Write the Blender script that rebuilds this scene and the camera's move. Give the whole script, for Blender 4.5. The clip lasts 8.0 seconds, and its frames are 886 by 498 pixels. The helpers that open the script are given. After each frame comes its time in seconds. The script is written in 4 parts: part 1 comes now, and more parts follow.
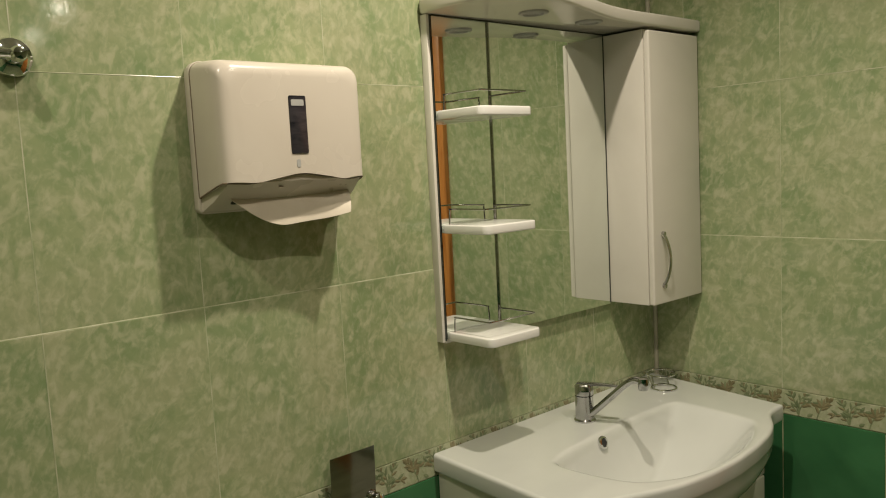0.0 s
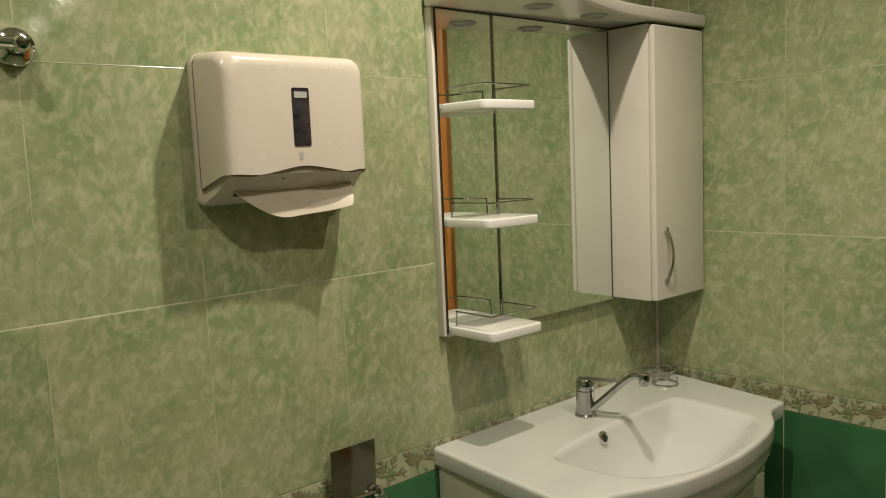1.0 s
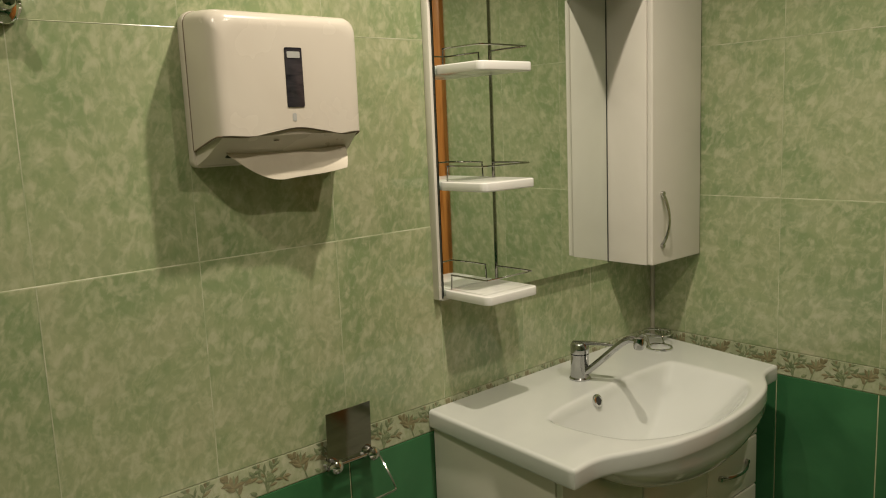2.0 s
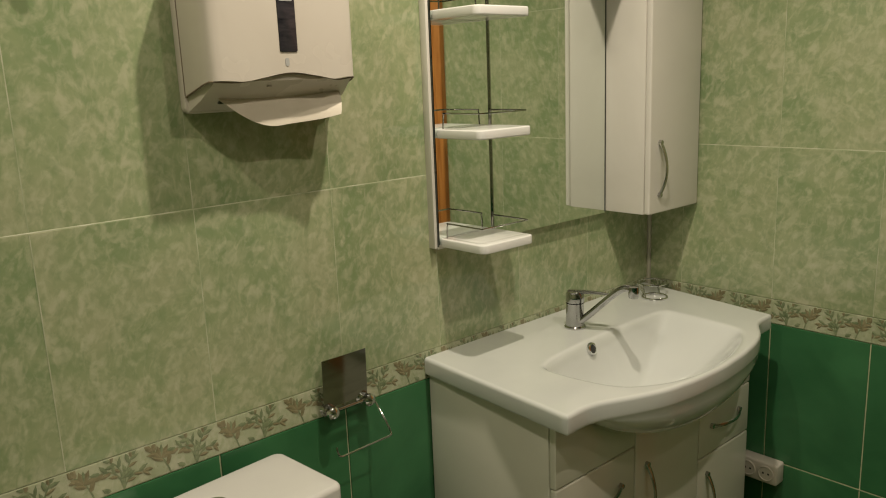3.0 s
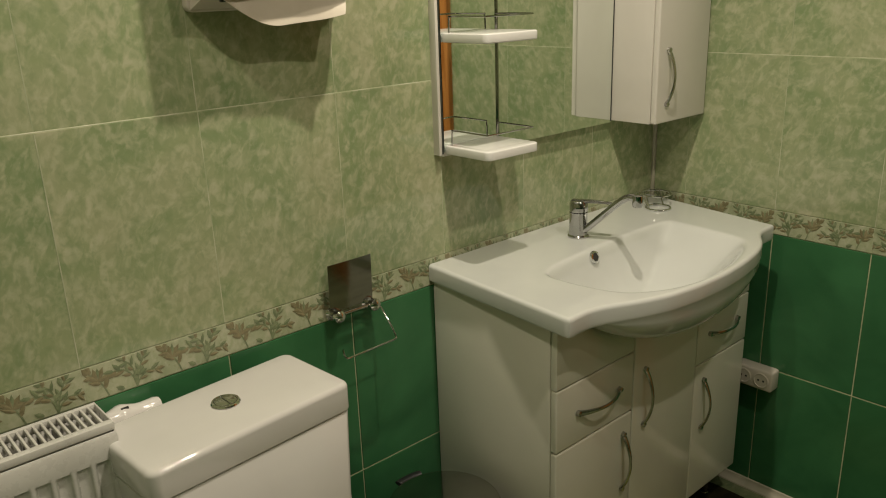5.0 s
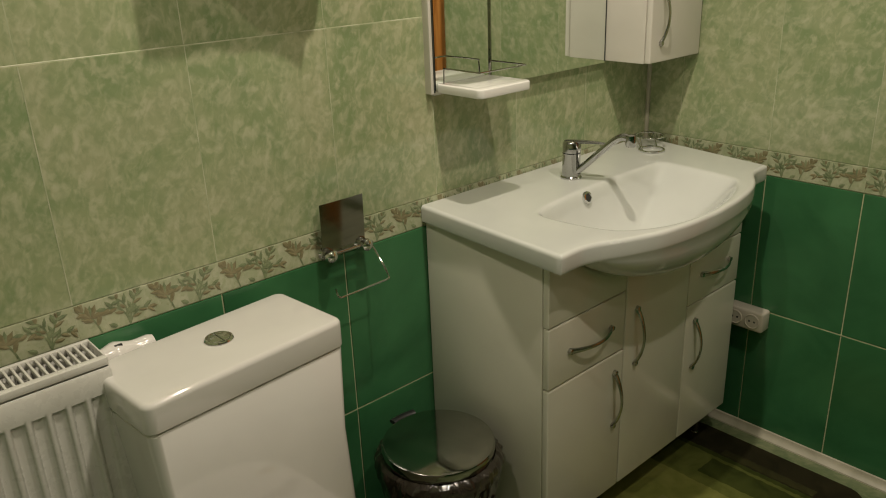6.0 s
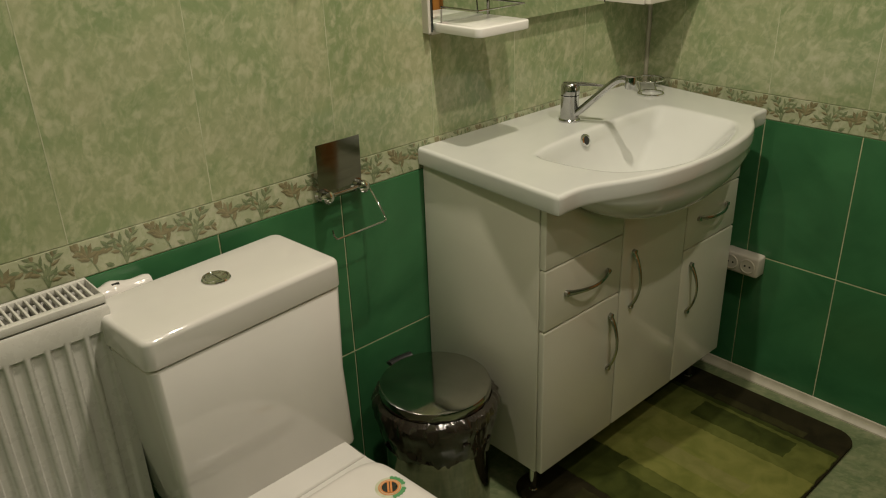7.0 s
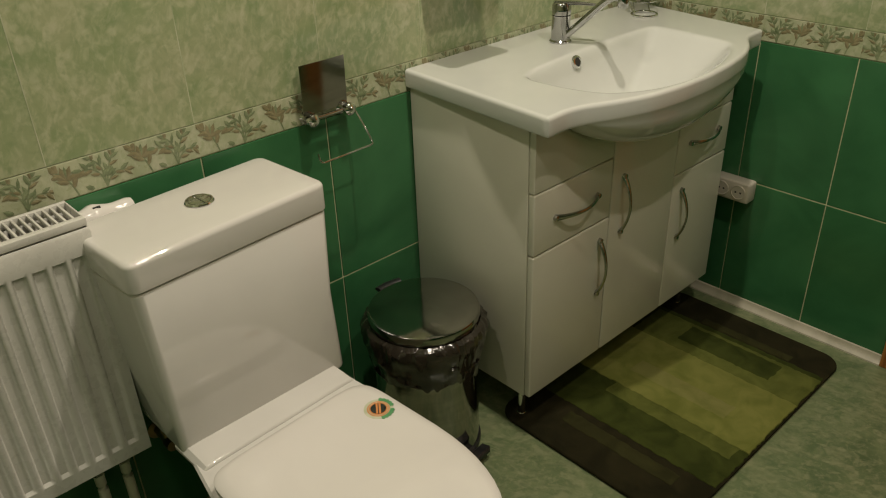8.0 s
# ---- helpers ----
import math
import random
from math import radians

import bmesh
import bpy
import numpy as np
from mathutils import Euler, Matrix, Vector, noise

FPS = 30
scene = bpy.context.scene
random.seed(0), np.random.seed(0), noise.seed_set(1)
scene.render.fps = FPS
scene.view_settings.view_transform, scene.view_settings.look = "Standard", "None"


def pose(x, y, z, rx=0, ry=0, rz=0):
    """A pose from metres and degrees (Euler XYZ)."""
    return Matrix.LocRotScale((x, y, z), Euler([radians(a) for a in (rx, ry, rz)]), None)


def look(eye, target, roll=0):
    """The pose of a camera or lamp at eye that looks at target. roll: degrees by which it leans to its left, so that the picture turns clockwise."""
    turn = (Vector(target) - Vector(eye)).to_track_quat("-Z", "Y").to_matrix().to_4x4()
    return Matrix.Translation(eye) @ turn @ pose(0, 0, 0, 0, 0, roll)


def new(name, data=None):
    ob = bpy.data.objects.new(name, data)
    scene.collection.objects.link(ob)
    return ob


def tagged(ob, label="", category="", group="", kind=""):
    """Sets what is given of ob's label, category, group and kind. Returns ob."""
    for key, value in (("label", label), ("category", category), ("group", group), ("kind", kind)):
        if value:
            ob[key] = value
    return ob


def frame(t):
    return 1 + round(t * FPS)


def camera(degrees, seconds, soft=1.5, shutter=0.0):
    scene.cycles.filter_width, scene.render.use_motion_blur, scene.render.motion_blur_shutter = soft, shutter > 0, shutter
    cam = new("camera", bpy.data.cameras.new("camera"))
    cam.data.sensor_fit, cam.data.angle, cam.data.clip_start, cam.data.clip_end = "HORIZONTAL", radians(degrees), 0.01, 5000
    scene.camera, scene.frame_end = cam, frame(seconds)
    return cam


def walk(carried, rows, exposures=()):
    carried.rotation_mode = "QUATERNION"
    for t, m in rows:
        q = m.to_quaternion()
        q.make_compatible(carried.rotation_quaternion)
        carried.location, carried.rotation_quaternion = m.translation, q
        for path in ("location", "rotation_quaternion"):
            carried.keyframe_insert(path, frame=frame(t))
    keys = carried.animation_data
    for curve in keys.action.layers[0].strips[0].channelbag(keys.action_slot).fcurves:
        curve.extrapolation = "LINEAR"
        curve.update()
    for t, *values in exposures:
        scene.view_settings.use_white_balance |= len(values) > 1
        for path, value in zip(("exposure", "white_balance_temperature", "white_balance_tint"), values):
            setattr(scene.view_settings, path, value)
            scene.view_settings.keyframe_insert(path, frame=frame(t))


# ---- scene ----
cam = camera(58.51, 8.0, soft=1.1)
PATH = [
    (0, (-2.042, -1.346, 1.509), (-0.72, 0.14, 1.304), -3.0),
    (0.5, (-2.044, -1.349, 1.511), (-0.722, 0.137, 1.305), -2.7),
    (1, (-2.04, -1.343, 1.511), (-0.724, 0.145, 1.288), -2.5),
    (1.5, (-2.038, -1.338, 1.509), (-0.721, 0.144, 1.249), -2.4),
    (3, (-2.026, -1.344, 1.496), (-0.73, 0.119, 1.068), -2.3),
    (3.5, (-2.029, -1.34, 1.498), (-0.742, 0.109, 1.005), -2.0),
    (4, (-2.03, -1.345, 1.491), (-0.756, 0.1, 0.953), -1.7),
    (4.5, (-2.038, -1.346, 1.482), (-0.777, 0.096, 0.908), -1.9),
    (6, (-2.043, -1.357, 1.435), (-0.809, 0.039, 0.707), -2.3),
    (6.5, (-2.051, -1.361, 1.418), (-0.831, 0.022, 0.646), -2.4),
    (7, (-2.049, -1.358, 1.412), (-0.842, -0.002, 0.574), -2.1),
    (7.5, (-2.043, -1.356, 1.394), (-0.853, -0.026, 0.491), -2.0),
    (8, (-2.04, -1.357, 1.383), (-0.871, -0.067, 0.398), -2.1),
]
walk(cam, [(t, look(eye, target, roll)) for t, eye, target, roll in PATH], exposures=[(0.0, -0.28), (3.0, -0.28), (6.0, -0.23), (8.0, -0.18)])

# ---- light: warm halogen ceiling lamps, no daylight ----
world = bpy.data.worlds.new("world")
scene.world = world
world.use_nodes = True
world.node_tree.nodes["Background"].inputs[0].default_value = (1.0, 0.9, 0.75, 1)
world.node_tree.nodes["Background"].inputs[1].default_value = 0.02
CEILING = 2.60
WARM = (1.0, 0.885, 0.72)
LAMPS = [((-1.00, -0.59), 78.0, 0.88, 146), ((-1.00, -1.34), 44.0, 0.75, 146), ((-1.02, -2.02), 7.0, 0.70, 146),
         ((-2.12, -0.64), 32.0, 0.75, 146), ((-2.11, -1.34), 7.0, 0.70, 146), ((-2.10, -2.02), 5.0, 0.70, 146),
         ((-0.48, -3.72), 8.0, 0.40, 174), ((-0.36, -4.72), 8.0, 0.40, 174)]   # place on the ceiling, watts, softness of the beam's edge, beam in degrees
for (lx, ly), watts, blend, beam in LAMPS:
    bulb = bpy.data.lights.new("downlight_beam", "SPOT")
    bulb.energy, bulb.color, bulb.shadow_soft_size, bulb.spot_size, bulb.spot_blend = watts, WARM, 0.022, radians(beam), blend
    new("downlight_beam", bulb).location = (lx, ly, CEILING - 0.03)

# ---- materials ----
MATS = {}


def surface(name, colours, rough=0.4, metal=0.0, scale=8.0, stretch=(1, 1, 1), bump=0.0, bump_scale=60.0, coat=0.0, spread=(0.35, 0.65),
            rough_var=0.08, distort=0.6, detail=4.0, per_piece=False, spec=0.5):
    """A procedural surface: colours mixed by a noise, a second finer noise in gloss and relief."""
    m = bpy.data.materials.new(name)
    m.use_nodes = True
    nt = m.node_tree
    N, L = nt.nodes, nt.links
    b = N["Principled BSDF"]
    tc, mp = N.new("ShaderNodeTexCoord"), N.new("ShaderNodeMapping")
    mp.inputs["Scale"].default_value = stretch
    L.new(tc.outputs["Object"], mp.inputs["Vector"])
    if per_piece:
        info, mul = N.new("ShaderNodeObjectInfo"), N.new("ShaderNodeVectorMath")
        mul.operation = "SCALE"
        mul.inputs[0].default_value = (17.0, 31.0, 23.0)
        L.new(info.outputs["Random"], mul.inputs["Scale"])
        L.new(mul.outputs[0], mp.inputs["Location"])
    n1 = N.new("ShaderNodeTexNoise")
    n1.inputs["Scale"].default_value, n1.inputs["Detail"].default_value, n1.inputs["Distortion"].default_value = scale, detail, distort
    L.new(mp.outputs[0], n1.inputs["Vector"])
    ramp = N.new("ShaderNodeValToRGB")
    el = ramp.color_ramp.elements
    el[0].position, el[1].position = spread
    el[0].color, el[1].color = (*colours[0], 1), (*colours[-1], 1)
    for i, c in enumerate(colours[1:-1], 1):
        e = el.new(spread[0] + (spread[1] - spread[0]) * i / (len(colours) - 1))
        e.color = (*c, 1)
    L.new(n1.outputs["Fac"], ramp.inputs["Fac"])
    L.new(ramp.outputs["Color"], b.inputs["Base Color"])
    n2 = N.new("ShaderNodeTexNoise")
    n2.inputs["Scale"].default_value, n2.inputs["Detail"].default_value = bump_scale, 3.0
    L.new(mp.outputs[0], n2.inputs["Vector"])
    rr = N.new("ShaderNodeMapRange")
    rr.inputs["To Min"].default_value, rr.inputs["To Max"].default_value = max(0.02, rough - rough_var), min(1.0, rough + rough_var)
    L.new(n2.outputs["Fac"], rr.inputs["Value"])
    L.new(rr.outputs[0], b.inputs["Roughness"])
    b.inputs["Metallic"].default_value, b.inputs["Coat Weight"].default_value = metal, coat
    b.inputs["Specular IOR Level"].default_value = spec
    if bump:
        bp = N.new("ShaderNodeBump")
        bp.inputs["Strength"].default_value, bp.inputs["Distance"].default_value = bump, 0.002
        L.new(n2.outputs["Fac"], bp.inputs["Height"])
        L.new(bp.outputs[0], b.inputs["Normal"])
    MATS[name] = m
    return m


def marbled(name, dark, mid, light, vein, rough):
    """Glazed tile: broad clouds under feathery brush strokes that lean two ways; each piece shows another part of the pattern."""
    m = surface(name, [dark, mid, light], rough, scale=7.0, stretch=(1.0, 1.0, 0.85), bump=0.035, bump_scale=85.0, per_piece=True, distort=0.5, spread=(0.30, 0.72), detail=5.0, rough_var=0.03)
    N, L = m.node_tree.nodes, m.node_tree.links
    b = N["Principled BSDF"]
    mp = [n for n in N if n.type == "MAPPING"][0]
    ramp = [n for n in N if n.type == "VALTORGB"][0]
    col = ramp.outputs["Color"]
    warp = N.new("ShaderNodeTexNoise")
    warp.inputs["Scale"].default_value, warp.inputs["Detail"].default_value = 9.0, 2.0
    L.new(mp.outputs[0], warp.inputs["Vector"])
    bend = N.new("ShaderNodeVectorMath")
    bend.operation = "MULTIPLY_ADD"
    bend.inputs[1].default_value = (0.035, 0.035, 0.035)
    L.new(warp.outputs["Color"], bend.inputs[0])
    L.new(mp.outputs[0], bend.inputs[2])
    # scale, lean in degrees, lengthening, threshold, amount, tint
    for sc, lean, long_, lo, hi, amount, tint in ((50.0, 38, 0.40, 0.50, 0.64, 0.45, vein), (46.0, -42, 0.40, 0.50, 0.65, 0.45, dark), (40.0, -72, 0.42, 0.52, 0.68, 0.36, vein), (15.0, 60, 0.8, 0.50, 0.74, 0.36, light), (90.0, 15, 0.6, 0.50, 0.66, 0.28, vein), (64.0, 78, 0.45, 0.52, 0.68, 0.30, dark)):
        turn = N.new("ShaderNodeMapping")
        turn.inputs["Location"].default_value = (sc * 0.37, sc * 0.11, -sc * 0.23)
        turn.vector_type = "TEXTURE"
        turn.inputs["Rotation"].default_value = (radians(lean), radians(lean), 0)
        turn.inputs["Scale"].default_value = (1.0, 1.0, 1.0 / long_)
        L.new(bend.outputs[0], turn.inputs["Vector"])
        n = N.new("ShaderNodeTexNoise")
        n.inputs["Scale"].default_value, n.inputs["Distortion"].default_value, n.inputs["Detail"].default_value = sc, 0.5, 4.0
        L.new(turn.outputs[0], n.inputs["Vector"])
        r = N.new("ShaderNodeMapRange")
        r.inputs["From Min"].default_value, r.inputs["From Max"].default_value, r.inputs["To Max"].default_value = lo, hi, amount
        L.new(n.outputs["Fac"], r.inputs["Value"])
        mix = N.new("ShaderNodeMix")
        mix.data_type = "RGBA"
        mix.inputs["B"].default_value = (*tint, 1)
        L.new(r.outputs[0], mix.inputs["Factor"])
        L.new(col, mix.inputs["A"])
        col = mix.outputs["Result"]
    L.new(col, b.inputs["Base Color"])
    return m


marbled("light_tile", (0.200, 0.272, 0.130), (0.285, 0.335, 0.178), (0.370, 0.382, 0.235), (0.520, 0.500, 0.348), 0.08)
marbled("border_tile", (0.30, 0.34, 0.20), (0.38, 0.415, 0.26), (0.44, 0.455, 0.30), (0.54, 0.53, 0.39), 0.28)
marbled("floor_tile", (0.082, 0.122, 0.056), (0.145, 0.185, 0.090), (0.205, 0.232, 0.124), (0.275, 0.285, 0.165), 0.30)
surface("dark_tile", [(0.029, 0.116, 0.045), (0.040, 0.148, 0.059), (0.050, 0.176, 0.071)], 0.20, scale=5.0, bump=0.06, bump_scale=30.0, per_piece=True, spread=(0.3, 0.7))
surface("light_grout", [(0.33, 0.37, 0.21), (0.42, 0.45, 0.28)], 0.85, scale=30, bump=0.3, bump_scale=300)
surface("joint_light", [(0.31, 0.35, 0.205), (0.50, 0.50, 0.36)], 0.7, scale=22, stretch=(1, 1, 0.6), spread=(0.38, 0.66))
surface("joint_glazed", [(0.36, 0.39, 0.24), (0.54, 0.54, 0.40)], 0.16, scale=22, spread=(0.38, 0.66))
surface("dark_grout", [(0.40, 0.43, 0.25), (0.54, 0.55, 0.34)], 0.85, scale=30, bump=0.3, bump_scale=300)
surface("leaf_green", [(0.150, 0.190, 0.098), (0.245, 0.285, 0.160)], 0.35, scale=60)
surface("leaf_brown", [(0.185, 0.165, 0.085), (0.270, 0.240, 0.135)], 0.35, scale=60)
surface("porcelain", [(0.605, 0.590, 0.557), (0.655, 0.640, 0.605)], 0.06, scale=3, bump=0.01, bump_scale=8, coat=0.5, rough_var=0.03)
surface("basin_porcelain", [(0.590, 0.605, 0.575), (0.640, 0.655, 0.625)], 0.05, scale=3, bump=0.01, bump_scale=8, coat=0.5, rough_var=0.03)
surface("cupboard_lacquer", [(0.655, 0.620, 0.555), (0.715, 0.680, 0.615)], 0.16, scale=3, bump=0.03, bump_scale=14, coat=0.2, rough_var=0.04)
surface("white_lacquer", [(0.645, 0.630, 0.530), (0.705, 0.690, 0.590)], 0.16, scale=3, bump=0.03, bump_scale=14, coat=0.2, rough_var=0.04)
surface("white_plastic", [(0.585, 0.530, 0.455), (0.625, 0.575, 0.500)], 0.26, scale=4, bump=0.0, bump_scale=9)
surface("seat_plastic", [(0.66, 0.635, 0.600), (0.70, 0.675, 0.640)], 0.14, scale=4, bump=0.02, bump_scale=20)
surface("radiator_enamel", [(0.53, 0.52, 0.475), (0.59, 0.58, 0.535)], 0.28, scale=6, bump=0.03, bump_scale=60)
surface("shelf_white", [(0.78, 0.77, 0.74), (0.83, 0.82, 0.79)], 0.15, scale=4, bump=0.02, bump_scale=20)
surface("seam_brown", [(0.16, 0.115, 0.075), (0.22, 0.165, 0.11)], 0.5, scale=20)
surface("trim_white", [(0.36, 0.34, 0.255), (0.47, 0.44, 0.345)], 0.45, scale=10, bump=0.05)
surface("chrome", [(0.70, 0.70, 0.70), (0.78, 0.78, 0.78)], 0.07, 1.0, scale=10, bump=0.01, rough_var=0.03)
surface("faucet_chrome", [(0.42, 0.42, 0.42), (0.50, 0.50, 0.50)], 0.12, 1.0, scale=10, bump=0.01, rough_var=0.04)
surface("satin_steel", [(0.34, 0.33, 0.31), (0.42, 0.41, 0.39)], 0.10, 1.0, scale=9, stretch=(1, 1, 6), bump=0.02, bump_scale=120, rough_var=0.05)
surface("brushed_handle", [(0.42, 0.41, 0.39), (0.52, 0.51, 0.48)], 0.24, 1.0, scale=30, bump=0.02, bump_scale=200)
surface("mirror_glass", [(0.86, 0.90, 0.86), (0.87, 0.91, 0.87)], 0.02, 1.0, scale=1, rough_var=0.005)
surface("dark_edge", [(0.02, 0.025, 0.02), (0.04, 0.045, 0.04)], 0.3, scale=20)
# black plastic parts, and the shade put into holes as colour
surface("black_plastic", [(0.012, 0.012, 0.013), (0.022, 0.022, 0.022)], 0.35, scale=30, bump=0.05)
surface("smoked_window", [(0.012, 0.012, 0.016), (0.05, 0.045, 0.05)], 0.12, scale=22, stretch=(1, 1, 3))
surface("paper", [(0.58, 0.52, 0.42), (0.64, 0.58, 0.48)], 0.85, scale=12, bump=0.12, bump_scale=180)
surface("label_grey", [(0.36, 0.36, 0.35), (0.44, 0.44, 0.42)], 0.5, scale=20)
surface("wood", [(0.30, 0.105, 0.022), (0.42, 0.165, 0.040), (0.50, 0.21, 0.055)], 0.32, scale=7, stretch=(6, 6, 0.5), bump=0.08, bump_scale=30, distort=1.5)
surface("ceiling_paint", [(0.74, 0.73, 0.70), (0.80, 0.79, 0.76)], 0.8, scale=4, bump=0.1)
surface("pipe_paint", [(0.55, 0.50, 0.40), (0.66, 0.62, 0.52)], 0.4, scale=20)
surface("mat_brown", [(0.015, 0.014, 0.006), (0.026, 0.023, 0.010)], 0.95, scale=14, bump=0.7, bump_scale=520, spec=0.1)
surface("mat_dark", [(0.0292, 0.0387, 0.0077), (0.0516, 0.0636, 0.0138)], 0.95, scale=16, bump=0.7, bump_scale=520, spec=0.1)
surface("mat_olive", [(0.0731, 0.086, 0.0189), (0.1161, 0.129, 0.031)], 0.95, scale=16, bump=0.7, bump_scale=520, spec=0.1)
surface("mat_light", [(0.1333, 0.1479, 0.0327), (0.1935, 0.1995, 0.0533)], 0.95, scale=16, bump=0.7, bump_scale=520, spec=0.1)
surface("emblem_orange", [(0.55, 0.20, 0.06), (0.62, 0.25, 0.08)], 0.4, scale=40)
surface("mat_pale", [(0.1591, 0.1651, 0.0473), (0.2107, 0.2081, 0.0688)], 0.95, scale=16, bump=0.7, bump_scale=520, spec=0.1)
surface("emblem_pale", [(0.42, 0.45, 0.30), (0.55, 0.56, 0.42)], 0.4, scale=60)
surface("mat_moss", [(0.026, 0.026, 0.009), (0.040, 0.040, 0.014)], 0.95, scale=16, bump=0.7, bump_scale=520, spec=0.1)
surface("brass", [(0.30, 0.20, 0.10), (0.40, 0.28, 0.15)], 0.35, 1.0, scale=20)
surface("emblem_green", [(0.06, 0.24, 0.09), (0.10, 0.30, 0.12)], 0.4, scale=60)
surface("bin_bag", [(0.014, 0.011, 0.008), (0.034, 0.027, 0.020)], 0.16, scale=25, bump=0.6, bump_scale=38, rough_var=0.06, coat=0.5)


# ---- mesh helpers ----
def bm_box(x0, x1, y0, y1, z0, z1, bev=0.0, seg=2):
    bm = bmesh.new()
    bmesh.ops.create_cube(bm, size=1.0, matrix=Matrix.Translation(((x0 + x1) / 2, (y0 + y1) / 2, (z0 + z1) / 2)) @ Matrix.Diagonal((x1 - x0, y1 - y0, z1 - z0, 1)))
    if bev:
        bmesh.ops.bevel(bm, geom=bm.edges[:], offset=bev, segments=seg, profile=0.5, affect="EDGES")
    return bm


def bm_join(*bms):
    out = bmesh.new()
    for b in bms:
        me = bpy.data.meshes.new("tmp")
        b.to_mesh(me)
        out.from_mesh(me)
        bpy.data.meshes.remove(me)
        b.free()
    return out


def bm_loft(rings, cap=True, closed=True):
    """Skin over rings of equally many points."""
    bm = bmesh.new()
    vs = [[bm.verts.new(p) for p in r] for r in rings]
    n = len(rings[0])
    for a, b in zip(vs, vs[1:]):
        for i in range(n if closed else n - 1):
            j = (i + 1) % n
            bm.faces.new((a[i], a[j], b[j], b[i]))
    if cap and closed:
        bm.faces.new(list(reversed(vs[0])))
        bm.faces.new(vs[-1])
    bmesh.ops.recalc_face_normals(bm, faces=bm.faces[:])
    return bm


def bm_lathe(profile, centre=(0, 0, 0), axis="z", seg=40):
    """A turned body: profile of (radius, height) along the axis."""
    rings = []
    for r, h in profile:
        ring = []
        for i in range(seg):
            a = 2 * math.pi * i / seg
            u, v = max(r, 1e-4) * math.cos(a), max(r, 1e-4) * math.sin(a)
            p = {"z": (u, v, h), "y": (u, h, v), "x": (h, u, v)}[axis]
            ring.append((p[0] + centre[0], p[1] + centre[1], p[2] + centre[2]))
        rings.append(ring)
    return bm_loft(rings)


def smooth_path(pts, per=8):
    """Catmull-Rom through the points."""
    P = [Vector(p) for p in pts]
    P = [P[0] * 2 - P[1]] + P + [P[-1] * 2 - P[-2]]
    out = []
    for a, b, c, d in zip(P, P[1:], P[2:], P[3:]):
        for i in range(per):
            t = i / per
            out.append(0.5 * ((2 * b) + (c - a) * t + (2 * a - 5 * b + 4 * c - d) * t * t + (3 * b - a - 3 * c + d) * t ** 3))
    return out + [P[-2]]


def bm_tube(pts, r, sides=10, flat=1.0, up=(0, 0, 1)):
    """A rod swept along points; flat squeezes it along the up direction; r may be a list."""
    P = [Vector(p) for p in pts]
    rad = r if isinstance(r, (list, tuple)) else [r] * len(P)
    rings = []
    for i, p in enumerate(P):
        t = (P[min(i + 1, len(P) - 1)] - P[max(i - 1, 0)]).normalized()
        u = Vector(up)
        s = t.cross(u)
        if s.length < 1e-3:
            s = t.cross(Vector((1, 0, 0)))
        s.normalize()
        w = s.cross(t).normalized()
        rings.append([p + (s * math.cos(a) + w * math.sin(a) * flat) * rad[i] for a in (2 * math.pi * k / sides for k in range(sides))])
    return bm_loft(rings)


def bm_prism(outline, z0, z1, bev=0.0, seg=3):
    bm = bmesh.new()
    bm.faces.new([bm.verts.new((x, y, z0)) for x, y in outline])
    ext = bmesh.ops.extrude_face_region(bm, geom=bm.faces[:])
    bmesh.ops.translate(bm, verts=[v for v in ext["geom"] if isinstance(v, bmesh.types.BMVert)], vec=(0, 0, z1 - z0))
    bmesh.ops.recalc_face_normals(bm, faces=bm.faces[:])
    if bev:
        rim = [e for e in bm.edges if abs(e.verts[0].co.z - e.verts[1].co.z) < 1e-6]
        bmesh.ops.bevel(bm, geom=rim, offset=bev, segments=seg, profile=0.5, affect="EDGES", clamp_overlap=True)
    return bm


def rounded(x0, x1, y0, y1, r, n=6):
    """Corner points of a rounded rectangle; r one radius or four (x1y1, x0y1, x0y0, x1y0)."""
    rs = r if isinstance(r, (list, tuple)) else [r] * 4
    out = []
    for (cx, cy, sx, sy, a0), q in zip(((x1, y1, -1, -1, 0), (x0, y1, 1, -1, 90), (x0, y0, 1, 1, 180), (x1, y0, -1, 1, 270)), rs):
        for i in range(n + 1):
            a = radians(a0 + 90 * i / n)
            out.append((cx + sx * q + q * math.cos(a), cy + sy * q + q * math.sin(a)))
    return out


ORIGIN = {}


def thing(name, at, label, category, group="", kind=""):
    """An Empty at a thing's base, under which its parts hang."""
    ob = new(name)
    ob.empty_display_size = 0.05
    ob.location = at
    ORIGIN[ob] = Vector(at)
    return tagged(ob, label, category, group, kind)


def mesh_of(bm, name, mats, origin, angle=38):
    bmesh.ops.translate(bm, verts=bm.verts[:], vec=-origin)
    me = bpy.data.meshes.new(name)
    bm.to_mesh(me)
    bm.free()
    for m in mats if isinstance(mats, (list, tuple)) else [mats]:
        me.materials.append(MATS[m])
    me.shade_smooth()
    me.set_sharp_from_angle(angle=radians(angle))
    return me


def part(name, bm, material, parent, label=""):
    o = ORIGIN[parent]
    ob = new(name, mesh_of(bm, name, material, o))
    ob.parent = parent
    ORIGIN[ob] = o
    return tagged(ob, label)


